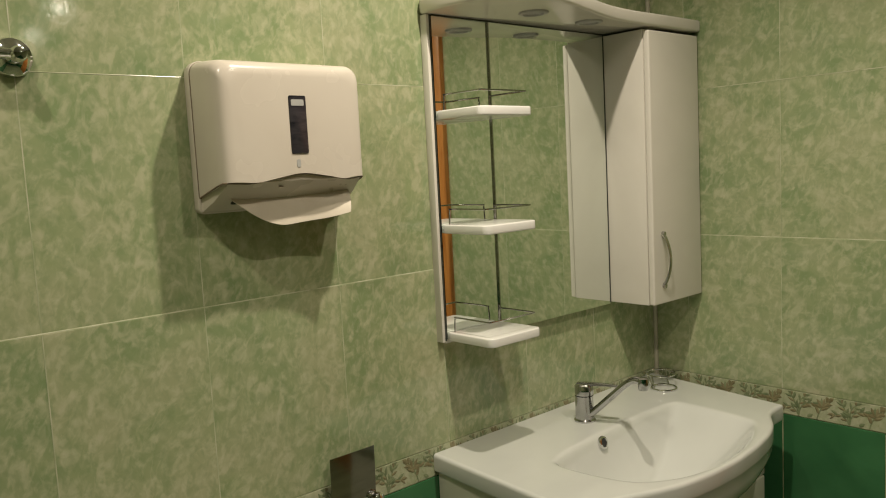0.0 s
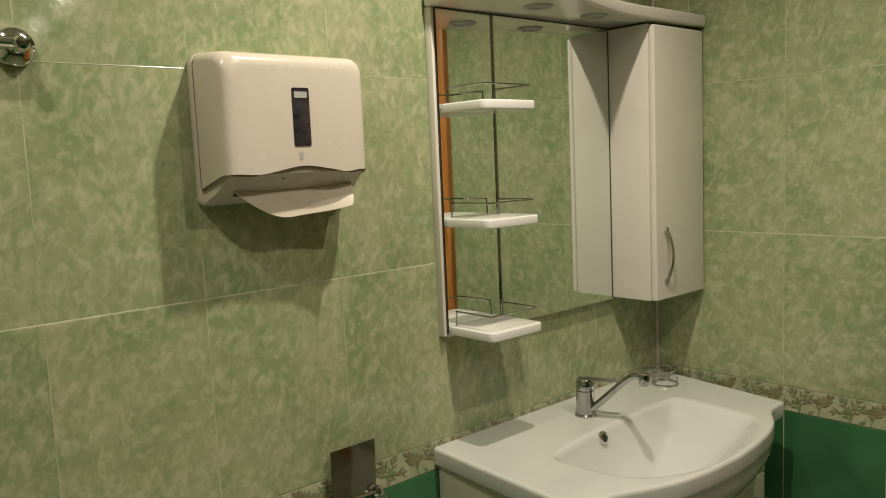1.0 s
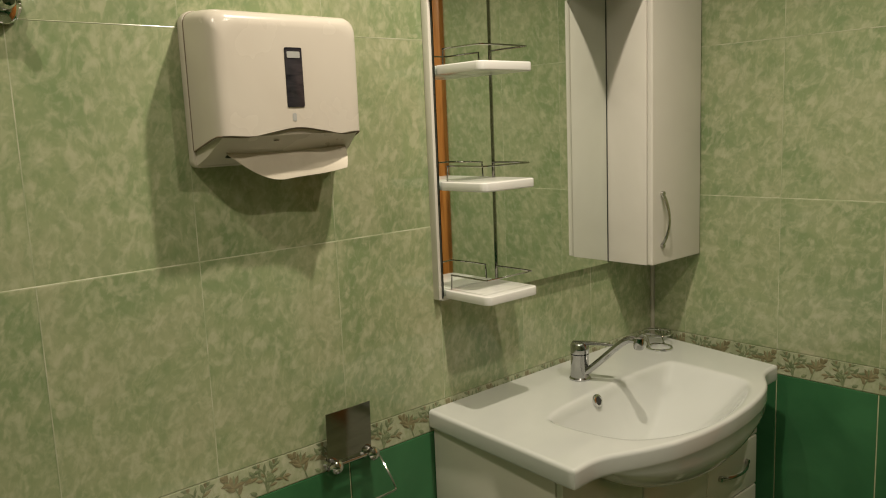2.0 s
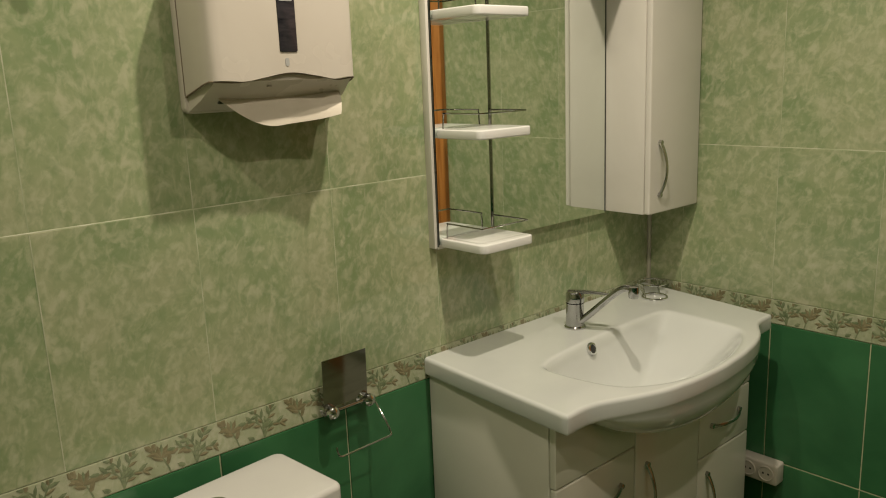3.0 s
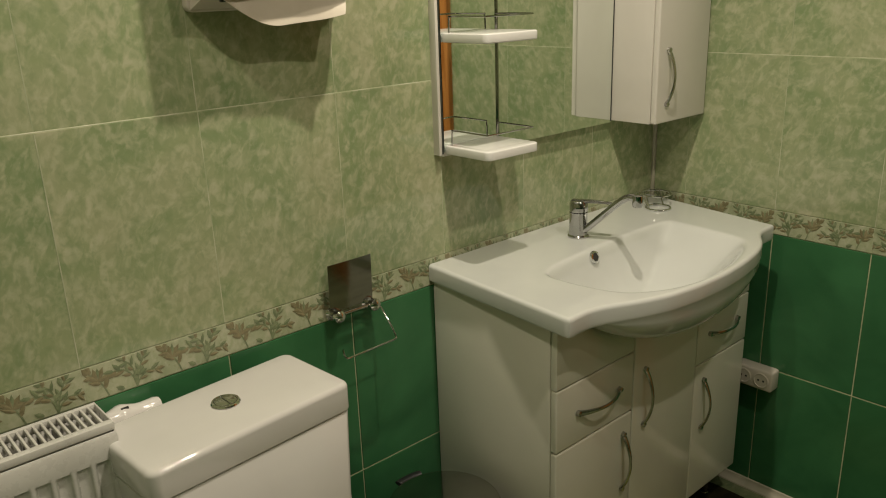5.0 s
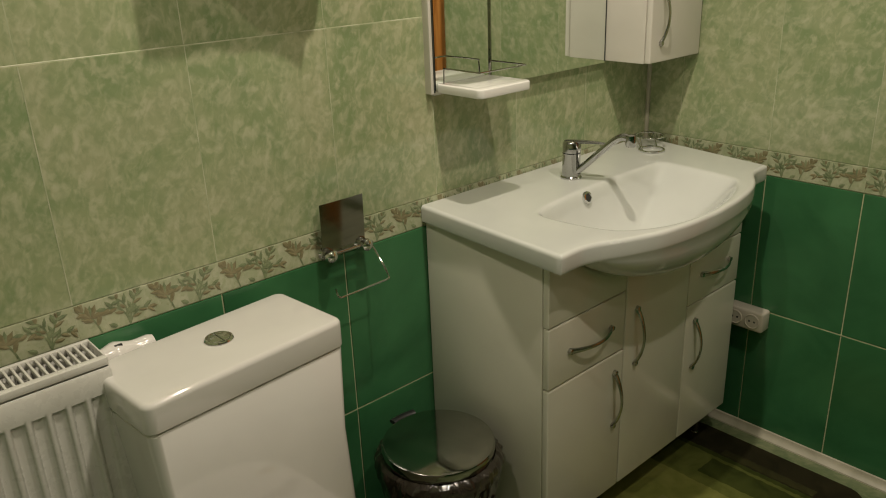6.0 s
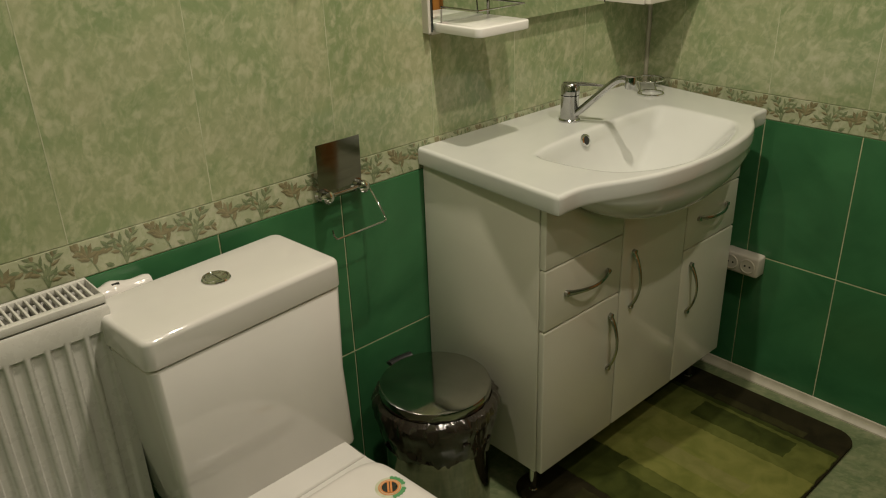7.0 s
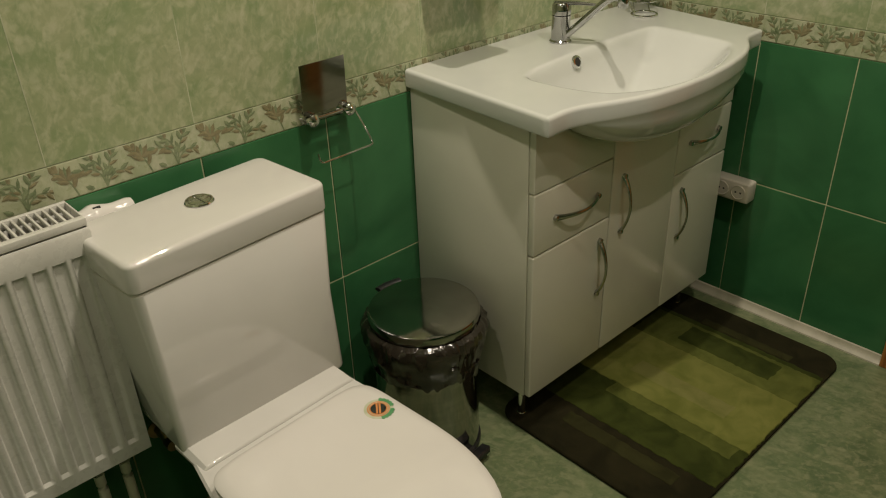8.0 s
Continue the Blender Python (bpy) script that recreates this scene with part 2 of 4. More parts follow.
def single(name, bm, material, at, label, category="", group="", kind=""):
    """A thing of one mesh, with its origin at its base."""
    ob = new(name, mesh_of(bm, name, material, Vector(at)))
    ob.location = at
    ORIGIN[ob] = Vector(at)
    return tagged(ob, label, category, group, kind)


# ---- structure ----
X0, Y0 = -2.53, -5.20            # far side of the room
JA = [0.0, -0.302, -0.5805, -0.858, -1.1351, -1.4293, -1.7013, -1.978, -2.254, X0]     # upright joints of the wall behind the basin
JR = [0.0, -0.117, -0.392, -0.649, -0.925]                                                     # upright joints of the side wall
ROWS_Z = [(0.0, 0.404), (0.404, 0.804), (0.804, 0.871), (0.871, 1.28), (1.28, 1.689), (1.689, 2.097), (2.097, 2.505), (2.505, CEILING)]
DOOR = (-0.885, -1.98, 2.10)     # casing's outer edges along y, and its height

single("floor", bm_box(X0 - 0.1, 0.1, Y0 - 0.1, 0.1, -0.08, 0.0), "floor_tile", (0, 0, 0), "green marbled ceramic floor", kind="structure")
single("ceiling", bm_box(X0 - 0.1, 0.1, Y0 - 0.1, 0.1, CEILING, CEILING + 0.08), "ceiling_paint", (0, 0, CEILING), "plain white painted ceiling", kind="structure")
wall_back = single("wall_back", bm_join(bm_box(X0, 0.0, 0.0006, 0.10, 0.0, 0.805)), "dark_grout", (0, 0, 0), "wall of light marbled green tiles over dark green tiles with a floral border", kind="structure")
part("upper_bed", bm_box(X0, 0.0, 0.0006, 0.10, 0.805, CEILING), "light_grout", wall_back)
wall_side = single("wall_side", bm_join(bm_box(0.0006, 0.10, DOOR[0] - 0.02, 0.0, 0.0, 0.805), bm_box(0.0006, 0.10, Y0, DOOR[1] + 0.02, 0.0, 0.805)), "dark_grout", (0, 0, 0),
                   "side wall of light marbled green tiles over dark green tiles with a floral border", kind="structure")
part("upper_bed", bm_join(bm_box(0.0006, 0.10, DOOR[0] - 0.02, 0.0, 0.805, CEILING), bm_box(0.0006, 0.10, Y0, DOOR[1] + 0.02, 0.805, CEILING), bm_box(0.0006, 0.10, DOOR[1] + 0.02, DOOR[0] - 0.02, DOOR[2], CEILING)), "light_grout", wall_side)
# unseen walls added to close the room; the left stands near to bounce fill light
for nm, box_a, box_b in (("wall_left", (X0 - 0.10, X0, Y0, 0.10, 0.0, 0.84), (X0 - 0.10, X0, Y0, 0.10, 0.84, CEILING)), ("wall_rear", (X0, 0.10, Y0 - 0.10, Y0, 0.0, 0.84), (X0, 0.10, Y0 - 0.10, Y0, 0.84, CEILING))):
    w = single(nm, bm_box(*box_a), "dark_tile", (0, 0, 0), "unseen plain wall closing the room, dark green below and light green above", kind="structure")
    part("upper_wall", bm_box(*box_b), "light_tile", w)

# moulded bead in the corner of the two walls, skirting, door
single("trim_corner", bm_tube([(-0.006, -0.006, 0.0), (-0.006, -0.006, 1.3), (-0.006, -0.006, CEILING)], 0.0065, 10), "trim_white", (0, 0, 0), "narrow pale plastic bead in the wall corner", kind="structure")


def skirting():
    sec = [(-0.002, 0.0), (-0.022, 0.0), (-0.021, 0.004), (-0.014, 0.009), (-0.008, 0.017), (-0.006, 0.024), (-0.002, 0.026)]
    return bm_loft([[(x, y, z) for x, z in sec] for y in (-0.002, DOOR[0])])


single("baseboard", skirting(), "trim_white", (0, 0, 0), "low white plastic cove skirting strip", kind="structure")


def build_door():
    y0, y1, h = DOOR
    d = thing("door_1", (0, y0, 0), "orange-brown wooden door closed in its casing", "door", kind="structure")
    part("casing", bm_join(bm_box(-0.022, 0.012, y0 - 0.075, y0, 0.0, h - 0.075, 0.004), bm_box(-0.022, 0.012, y1, y1 + 0.075, 0.0, h - 0.075, 0.004), bm_box(-0.022, 0.012, y1, y0, h - 0.075, h, 0.004)), "wood", d)
    leaf_ = part("door_leaf", bm_box(0.012, 0.052, y1 + 0.078, y0 - 0.078, 0.006, h - 0.078, 0.003), "wood", d)
    part("jamb_back", bm_box(0.056, 0.098, y1 + 0.022, y0 - 0.022, 0.0, h - 0.002), "wood", d)
    for z0, z1 in ((0.16, 0.86), (1.02, 1.90)):
        part("door_panel", bm_box(0.006, 0.014, y1 + 0.20, y0 - 0.20, z0, z1, 0.003), "wood", leaf_)
    part("door_handle", bm_join(bm_tube([(0.012, y1 + 0.13, 1.0), (-0.04, y1 + 0.13, 1.0)], 0.009), bm_tube([(-0.04, y1 + 0.125, 1.0), (-0.042, y1 + 0.24, 1.0)], 0.008)), "chrome", leaf_)


build_door()


def build_ceiling_lamp(x, y):
    l = thing("ceiling_lamp", (x, y, CEILING), "white round ceiling downlight", "lamp", "ceiling downlights")
    part("bezel", bm_lathe([(0.026, 0.0), (0.045, 0.0), (0.045, -0.006), (0.040, -0.010), (0.028, -0.012), (0.026, -0.008)], (x, y, CEILING)), "white_plastic", l)
    part("reflector", bm_lathe([(0.0, -0.002), (0.0262, -0.002), (0.0262, -0.007), (0.012, -0.012), (0.0, -0.013)], (x, y, CEILING)), "chrome", l)


for (lx, ly), watts, blend, beam in LAMPS:
    build_ceiling_lamp(lx, ly)


# ---- vanity cabinet ----
BX0, BX1, BZ = -0.930, -0.035, 0.857


def belly_depth(x):
    """How far the basin's underside hangs below its slab at x."""
    u = (x + 0.50) / 0.33
    return 0.120 * (1 - u * u) ** 0.75 if abs(u) < 1 else 0.0


def bm_upright(outline, d0, d1, bev=0.0, seg=3):
    """A prism whose outline lies in x and z, reaching from d0 to d1 out of the wall (towards -y)."""
    bm = bm_prism(outline, d0, d1, bev, seg)
    for v in bm.verts:
        v.co = Vector((v.co.x, -v.co.z, v.co.y))
    return bm


VX0, VX1, VY, VZ0, VZ1 = -0.898, -0.092, -0.368, 0.115, 0.815
FRONT = VY - 0.018


def bow_handle(a, b, out):
    """A tapering bow handle from a to b, standing off along -y."""
    a, b = Vector(a), Vector(b)
    pts, rad = [], []
    n = 14
    for i in range(n + 1):
        t = i / n
        p = a.lerp(b, t) + Vector((0, -out * math.sin(math.pi * t) ** 0.75, 0))
        pts.append(p)
        rad.append(0.0075 - 0.0030 * math.sin(math.pi * t))
    bar = bm_tube(pts, rad, 10, 0.62, up=(0, 1, 0))
    return bm_join(bar, bm_lathe([(0.0, 0.001), (0.007, 0.001), (0.006, -0.008), (0.0, -0.009)], (a.x, a.y, a.z), "y", 14), bm_lathe([(0.0, 0.001), (0.007, 0.001), (0.006, -0.008), (0.0, -0.009)], (b.x, b.y, b.z), "y", 14))


def build_vanity():
    v = thing("vanity_cabinet", ((VX0 + VX1) / 2, VY / 2, 0), "glossy white vanity cabinet with drawers and doors on chrome legs", "cabinet")
    part("side_panel", bm_box(VX0, VX0 + 0.016, VY, -0.004, VZ0, VZ1, 0.0015), "white_lacquer", v)
    part("side_panel", bm_box(VX1 - 0.016, VX1, VY, -0.004, VZ0, VZ1, 0.0015), "white_lacquer", v)
    part("bottom_panel", bm_box(VX0 + 0.016, VX1 - 0.016, VY + 0.002, -0.004, VZ0, VZ0 + 0.016), "white_lacquer", v)
    part("back_panel", bm_box(VX0 + 0.016, VX1 - 0.016, -0.012, -0.005, VZ0 + 0.016, 0.60), "white_lacquer", v)
    g = 0.0018
    c1, c2 = -0.620, -0.345

    def front(name, x0, x1, z0, z1):
        return part(name, bm_box(x0 + g, x1 - g, FRONT, VY - 0.001, z0 + g, z1 - g, 0.0035, 3), "white_lacquer", v)

    def fascia(x0, x1, z0):
        """Fixed panel whose top follows the belly of the basin."""
        n = 16
        top = [(x0 + g + (x1 - x0 - 2 * g) * i / n, BZ - 0.0390 - belly_depth(x0 + g + (x1 - x0 - 2 * g) * i / n)) for i in range(n + 1)]
        part("fascia", bm_upright([(x0 + g, z0 + g), (x1 - g, z0 + g)] + top[::-1], -VY + 0.001, -FRONT, 0.0025, 2), "white_lacquer", v)

    fascia(VX0, c1, 0.660)
    d1 = front("drawer", VX0, c1, 0.508, 0.660)
    part("handle", bow_handle((-0.826, FRONT, 0.583), (-0.676, FRONT, 0.585), 0.026), "brushed_handle", d1, "satin metal bow handle")
    b1 = front("door", VX0, c1, VZ0, 0.508)
    part("handle", bow_handle((-0.655, FRONT, 0.458), (-0.655, FRONT, 0.310), 0.026), "brushed_handle", b1, "satin metal bow handle")
    b2 = front("door", c1, c2, VZ0, 0.700)
    part("handle", bow_handle((-0.575, FRONT, 0.600), (-0.575, FRONT, 0.452), 0.026), "brushed_handle", b2, "satin metal bow handle")
    fascia(c2, VX1, 0.660)
    d2 = front("drawer", c2, VX1, 0.520, 0.660)
    part("handle", bow_handle((-0.288, FRONT, 0.597), (-0.150, FRONT, 0.600), 0.026), "brushed_handle", d2, "satin metal bow handle")
    b3 = front("door", c2, VX1, VZ0, 0.520)
    part("handle", bow_handle((-0.303, FRONT, 0.470), (-0.303, FRONT, 0.328), 0.026), "brushed_handle", b3, "satin metal bow handle")
    for x in (VX0 + 0.045, VX1 - 0.045):
        for y in (-0.045, -0.325):
            part("leg", bm_lathe([(0.0, 0.0), (0.016, 0.0), (0.016, 0.008), (0.010, 0.014), (0.010, VZ0 - 0.012), (0.018, VZ0 - 0.006), (0.018, VZ0)], (x, y, 0), seg=20), "chrome", v, "short chrome leg")


build_vanity()

# ---- washbasin ----


EDGE_X = (-0.935, -0.895, -0.855, -0.815, -0.765, -0.69, -0.60, -0.50, -0.40, -0.31, -0.25, -0.215, -0.19, -0.165, -0.13, -0.09)
EDGE_Y = (0.452, 0.447, 0.450, 0.466, 0.490, 0.516, 0.529, 0.532, 0.524, 0.508, 0.488, 0.468, 0.450, 0.440, 0.436, 0.436)


def front_edge(x):
    """Depth of the basin's front edge at x: short shoulders, hollowed, and a swelling middle."""
    u = 0.012
    return sum(float(np.interp(x + d * u, EDGE_X, EDGE_Y)) for d in (-2, -1, 0, 1, 2)) / 5


def build_basin():
    b = thing("washbasin", ((BX0 + BX1) / 2, -0.2, 0.812), "white porcelain washbasin with a swelling front, on the vanity cabinet", "washbasin")
    bowl = [(-0.764, -0.244), (-0.70, -0.226), (-0.55, -0.212), (-0.38, -0.206), (-0.275, -0.208), (-0.243, -0.216), (-0.236, -0.240), (-0.242, -0.33), (-0.254, -0.42), (-0.285, -0.456), (-0.36, -0.486), (-0.45, -0.506), (-0.55, -0.512), (-0.64, -0.496), (-0.70, -0.468), (-0.742, -0.430), (-0.764, -0.36), (-0.772, -0.275)]
    NU, NV = 210, 130
    heart = (-0.525, -0.300)

    rim = [(p.x, p.y) for p in smooth_path([(*q, 0) for q in bowl + bowl[:1]], 8)]
    reach = []                              # distance from the middle of the bowl to its rim, by angle
    for k in range(720):
        a = 2 * math.pi * k / 720
        ca, sa = math.cos(a), math.sin(a)
        best = 0.0
        for (x1, y1), (x2, y2) in zip(rim, rim[1:]):
            ex, ey = x2 - x1, y2 - y1
            det = ex * sa - ey * ca
            if abs(det) < 1e-12:
                continue
            wx, wy = x1 - heart[0], y1 - heart[1]
            r = (ex * wy - ey * wx) / det
            u = (ca * wy - sa * wx) / det
            if -1e-9 <= u <= 1 + 1e-9 and r > best:
                best = r
        reach.append(best)

    def top_z(x, y):
        dx, dy = x - heart[0], y - heart[1]
        r = math.hypot(dx, dy)
        k = (math.degrees(math.atan2(dy, dx)) % 360.0) * 2
        R = reach[int(k) % 720] * (1 - k % 1) + reach[(int(k) + 1) % 720] * (k % 1)
        out_by = r - R
        if out_by > 0.010:
            return BZ
        if out_by > 0.0:
            return BZ - 0.003 * ((0.010 - out_by) / 0.010) ** 2
        return BZ - 0.003 - 0.146 * (1 - max(0.0, (r / R - 0.08) / 0.92) ** 1.9)

    # the outline narrows towards the wall on the open side and towards the front on the other
    def xs_at(v):
        left = BX0 + 0.028 * (1 - v)
        right = BX1 + 0.010 - 0.067 * v
        return [left + (right - left) * i / NU for i in range(NU + 1)]

    base = xs_at(1.0)
    rows = []
    for j in range(NV + 1):
        v = j / NV
        rows.append([(x, y, z) for x, y, z in ((x, -0.003 - v * (front_edge(xb) - 0.011), 0.0) for x, xb in zip(xs_at(v), base))])
    rows = [[(x, y, top_z(x, y)) for x, y, z in r] for r in rows]
    for _ in range(5):                      # soften the creases of the bowl
        z = np.array([[p[2] for p in r] for r in rows])
        z[1:-1, 1:-1] = (z[1:-1, 1:-1] * 2 + z[:-2, 1:-1] + z[2:, 1:-1] + z[1:-1, :-2] + z[1:-1, 2:]) / 6
        rows = [[(p[0], p[1], float(q)) for p, q in zip(r, zr)] for r, zr in zip(rows, z)]
    # closed rim: left side, front, right side as one loop of section points
    loop = [(*rows[j][0][:2],) for j in range(NV)] + [p[:2] for p in rows[NV]] + [rows[j][NU][:2] for j in range(NV - 1, -1, -1)]
    bm = bm_loft(rows, cap=False, closed=False)
    ring = []
    n = len(loop)
    for i in range(n):
        (ax, ay), (bx, by) = loop[max(0, i - 3)], loop[min(n - 1, i + 3)]
        d = math.hypot(bx - ax, by - ay) or 1.0
        nx, ny = (by - ay) / d, -(bx - ax) / d       # outward: left of travel is inside
        if i == 0 or i == n - 1:
            ny = 0.0
        ring.append((-(-nx), ny))
    sec = [(0.0, 0.0), (0.004, 0.0012), (0.0068, 0.0045), (0.0075, 0.009), (0.0074, 0.028), (0.0073, 0.0345), (0.0068, 0.0390), (0.0058, 0.0405)]
    mid = (-0.48, -0.2)
    sides = []
    for off, dz in sec:
        row = []
        for (x, y), (nx, ny) in zip(loop, ring):
            sg = 1.0 if (x - mid[0]) * nx + (y - mid[1]) * ny > 0 else -1.0
            row.append((x + sg * nx * off, min(-0.002, y + sg * ny * off), BZ - dz))
        sides.append(row)
    under = sides[-1][NV:NV + NU + 1]
    bm = bm_join(bm, bm_loft(sides, cap=False, closed=False))
    belly = [under]
    for k in range(1, 11):
        t = k / 10
        row = []
        for x, y, z in under:
            row.append((x, y + (-0.392 - y) * t ** 1.8, z - belly_depth(x) * math.sin(t * math.pi / 2) ** 0.85))
        belly.append(row)
    bm = bm_join(bm, bm_loft(belly, cap=False, closed=False))
    bmesh.ops.remove_doubles(bm, verts=bm.verts[:], dist=0.0003)
    bmesh.ops.recalc_face_normals(bm, faces=bm.faces[:])
    part("bowl", bm, "basin_porcelain", b)
    # overflow, flush with the rear wall of the bowl
    ox, oy = -0.566, -0.200
    while top_z(ox, oy) > 0.838:
        oy -= 0.0005
    oz, e = top_z(ox, oy), 0.004
    up = Vector((-(top_z(ox + e, oy) - top_z(ox - e, oy)) / (2 * e), -(top_z(ox, oy + e) - top_z(ox, oy - e)) / (2 * e), 1.0)).normalized()
    seat_on = Matrix.Translation(Vector((ox, oy, oz)) + up * 0.0035) @ up.to_track_quat("Z", "Y").to_matrix().to_4x4()
    ov_ring = bm_lathe([(0.0098, -0.004), (0.0150, -0.004), (0.0162, 0.001), (0.0148, 0.0042), (0.0112, 0.0050), (0.0100, 0.0035)], seg=28)
    # solid black plug: its colour stands for the shade inside the overflow
    ov_shade = bm_lathe([(0.0, -0.004), (0.0102, -0.004), (0.0102, 0.0040), (0.0, 0.0040)], seg=24)
    for q in (ov_ring, ov_shade):
        bmesh.ops.transform(q, matrix=seat_on, verts=q.verts[:])
    part("overflow_ring", ov_ring, "chrome", b, "chrome overflow ring")
    part("overflow_hole", ov_shade, "black_plastic", b)
    part("drain", bm_lathe([(0.0, -0.004), (0.030, -0.004), (0.032, 0.001), (0.028, 0.004), (0.012, 0.002), (0.0, 0.003)], (-0.525, -0.300, 0.7165), "z", 32), "chrome", b, "chrome drain cover")
    return b


build_basin()


def build_faucet():
    x, y, z = -0.505, -0.122, BZ
    f = thing("faucet", (x, y, z), "chrome single-lever mixer faucet with a long spout over the basin", "faucet")
    part("body", bm_lathe([(0.0, 0.0), (0.026, 0.0), (0.027, 0.004), (0.0235, 0.008), (0.0225, 0.062), (0.0235, 0.066), (0.0, 0.067)], (x, y, z)), "faucet_chrome", f)
    part("cap", bm_lathe([(0.0, 0.068), (0.0225, 0.068), (0.0235, 0.072), (0.0232, 0.090), (0.019, 0.096), (0.0, 0.098)], (x, y, z)), "faucet_chrome", f)
    ax, ay = 0.36, -0.93
    part("lever", bm_tube([(x + d * ax, y + d * ay, z + h) for d, h in ((-0.016, 0.094), (0.030, 0.096), (0.060, 0.096), (0.086, 0.095))], [0.012, 0.011, 0.0085, 0.0065], 12, 0.42), "faucet_chrome", f)
    tip = Vector((-0.480, -0.280, 0.976))
    run = tip - Vector((x, y, 0)) - Vector((0, 0, tip.z))
    path = smooth_path([(x + run.x * q, y + run.y * q, z + h) for q, h in ((0.08, 0.016), (0.25, 0.040), (0.50, 0.077), (0.72, 0.109), (0.86, 0.122), (1.0, 0.120))])
    part("spout", bm_tube(path, 0.0110, 14, 0.80), "faucet_chrome", f)
    part("aerator", bm_lathe([(0.0, 0.012), (0.0125, 0.010), (0.0132, 0.002), (0.0130, -0.014), (0.0110, -0.018), (0.0, -0.017)], tuple(tip)), "faucet_chrome", f)


build_faucet()

# ---- mirror unit ----
MX0, MX1, MZ0, MZ1 = -0.864, -0.247, 1.107, 1.843


def build_mirror_unit():
    u = thing("mirror_cabinet", (-0.43, -0.01, MZ0), "white bathroom mirror unit with side cupboard, shelves and lamp canopy", "mirror cabinet")
    part("back_board", bm_box(MX0, MX1, -0.0150, -0.001, MZ0 + 0.001, MZ1, 0.0012), "cupboard_lacquer", u)
    narrow = bm_box(MX0 + 0.001, -0.6870, -0.0185, -0.0153, MZ0 + 0.012, MZ1 - 0.001)
    for v in narrow.verts:                 # glued on a trace askew
        if v.co.y < -0.017:
            v.co.y -= 0.0132 * (-0.6870 - v.co.x)
    part("mirror", narrow, "mirror_glass", u, "narrow mirror strip behind the shelves")
    m2 = part("mirror", bm_box(-0.6862, MX1, -0.0225, -0.0153, MZ0, MZ1 - 0.001), "mirror_glass", u, "large plain mirror")
    part("mirror_edge", bm_box(-0.6895, -0.6864, -0.0227, -0.0156, MZ0 + 0.002, MZ1 - 0.002), "satin_steel", m2)
    part("mirror_edge", bm_box(MX0 + 0.0018, MX1 - 0.001, -0.0232, -0.0187, MZ1 - 0.0030, MZ1 - 0.0004), "dark_edge", m2)
    part("mirror_edge", bm_box(MX1 - 0.0030, MX1 - 0.0004, -0.0235, -0.0187, MZ0 + 0.003, MZ1 - 0.0035), "dark_edge", m2)
    part("side_strip", bm_box(-0.8785, MX0 - 0.0062, -0.0215, -0.001, MZ0 + 0.006, MZ1, 0.0012), "cupboard_lacquer", u, "narrow white upright edge strip")
    part("mirror_edge", bm_box(MX0 - 0.0060, MX0 - 0.0004, -0.0200, -0.001, MZ0 + 0.008, MZ1 - 0.001), "dark_edge", u)
    # cupboard
    cx0, cx1, cy, cz0, cz1 = -0.247, -0.008, -0.146, 1.112, 1.838
    part("cupboard_body", bm_box(cx0, cx1, cy, -0.002, cz0, cz1, 0.0015), "cupboard_lacquer", u)
    door = part("cupboard_door", bm_box(cx0 + 0.0005, cx1 - 0.0005, cy - 0.0185, cy - 0.001, cz0 + 0.001, cz1 - 0.004, 0.004, 3), "cupboard_lacquer", u)
    part("handle", bow_handle((cx0 + 0.044, cy - 0.0185, 1.302), (cx0 + 0.044, cy - 0.0185, 1.162), 0.024), "brushed_handle", door, "satin metal bow handle")
    # canopy with a bowed front
    out = [(-0.002, -0.002), (-0.874, -0.002), (-0.882, -0.006), (-0.887, -0.016)]
    front_line = smooth_path([(-0.887, -0.085, 0), (-0.875, -0.150, 0), (-0.835, -0.212, 0), (-0.770, -0.246, 0), (-0.690, -0.252, 0), (-0.560, -0.214, 0), (-0.420, -0.178, 0), (-0.300, -0.166, 0), (-0.200, -0.168, 0), (-0.002, -0.168, 0)], 4)
    out += [(p.x, p.y) for p in front_line]
    part("canopy", bm_prism(out, MZ1 + 0.001, MZ1 + 0.034, 0.006), "cupboard_lacquer", u)
    for x, y in ((-0.660, -0.140), (-0.442, -0.126)):
        ring = part("downlight", bm_lathe([(0.021, 0.004), (0.033, 0.004), (0.034, 0.0), (0.032, -0.003), (0.024, -0.004), (0.021, 0.0)], (x, y, MZ1)), "label_grey", u, "unlit grey-rimmed downlight")
        part("lens", bm_lathe([(0.0, 0.003), (0.0215, 0.003), (0.0215, 0.0005), (0.0, -0.0005)], (x, y, MZ1)), "label_grey", ring)
    # shelves with wire rails
    for z in (1.634, 1.381, 1.135):
        s0, s1, sy, sb = MX0 + 0.002, -0.698, -0.162, -0.0235
        shape = rounded(s0, s1, sy, sb, [0.003, 0.003, 0.016, 0.016])
        sh = part("shelf", bm_prism(shape, z - 0.020, z, 0.004), "shelf_white", u, "white shelf with a chrome wire rail")
        ry, rz = sy + 0.012, z + 0.034
        rail = smooth_path([(s0 + 0.010, sb - 0.012, z), (s0 + 0.010, sb - 0.014, rz - 0.004), (s0 + 0.010, sb - 0.022, rz), (s0 + 0.010, ry + 0.012, rz), (s0 + 0.014, ry + 0.003, rz), (s0 + 0.024, ry, rz), (s1 - 0.022, ry, rz), (s1 - 0.012, ry + 0.003, rz), (s1 - 0.009, ry + 0.012, rz), (s1 - 0.009, sb - 0.022, rz), (s1 - 0.009, sb - 0.014, rz - 0.004), (s1 - 0.009, sb - 0.012, z)], 5)
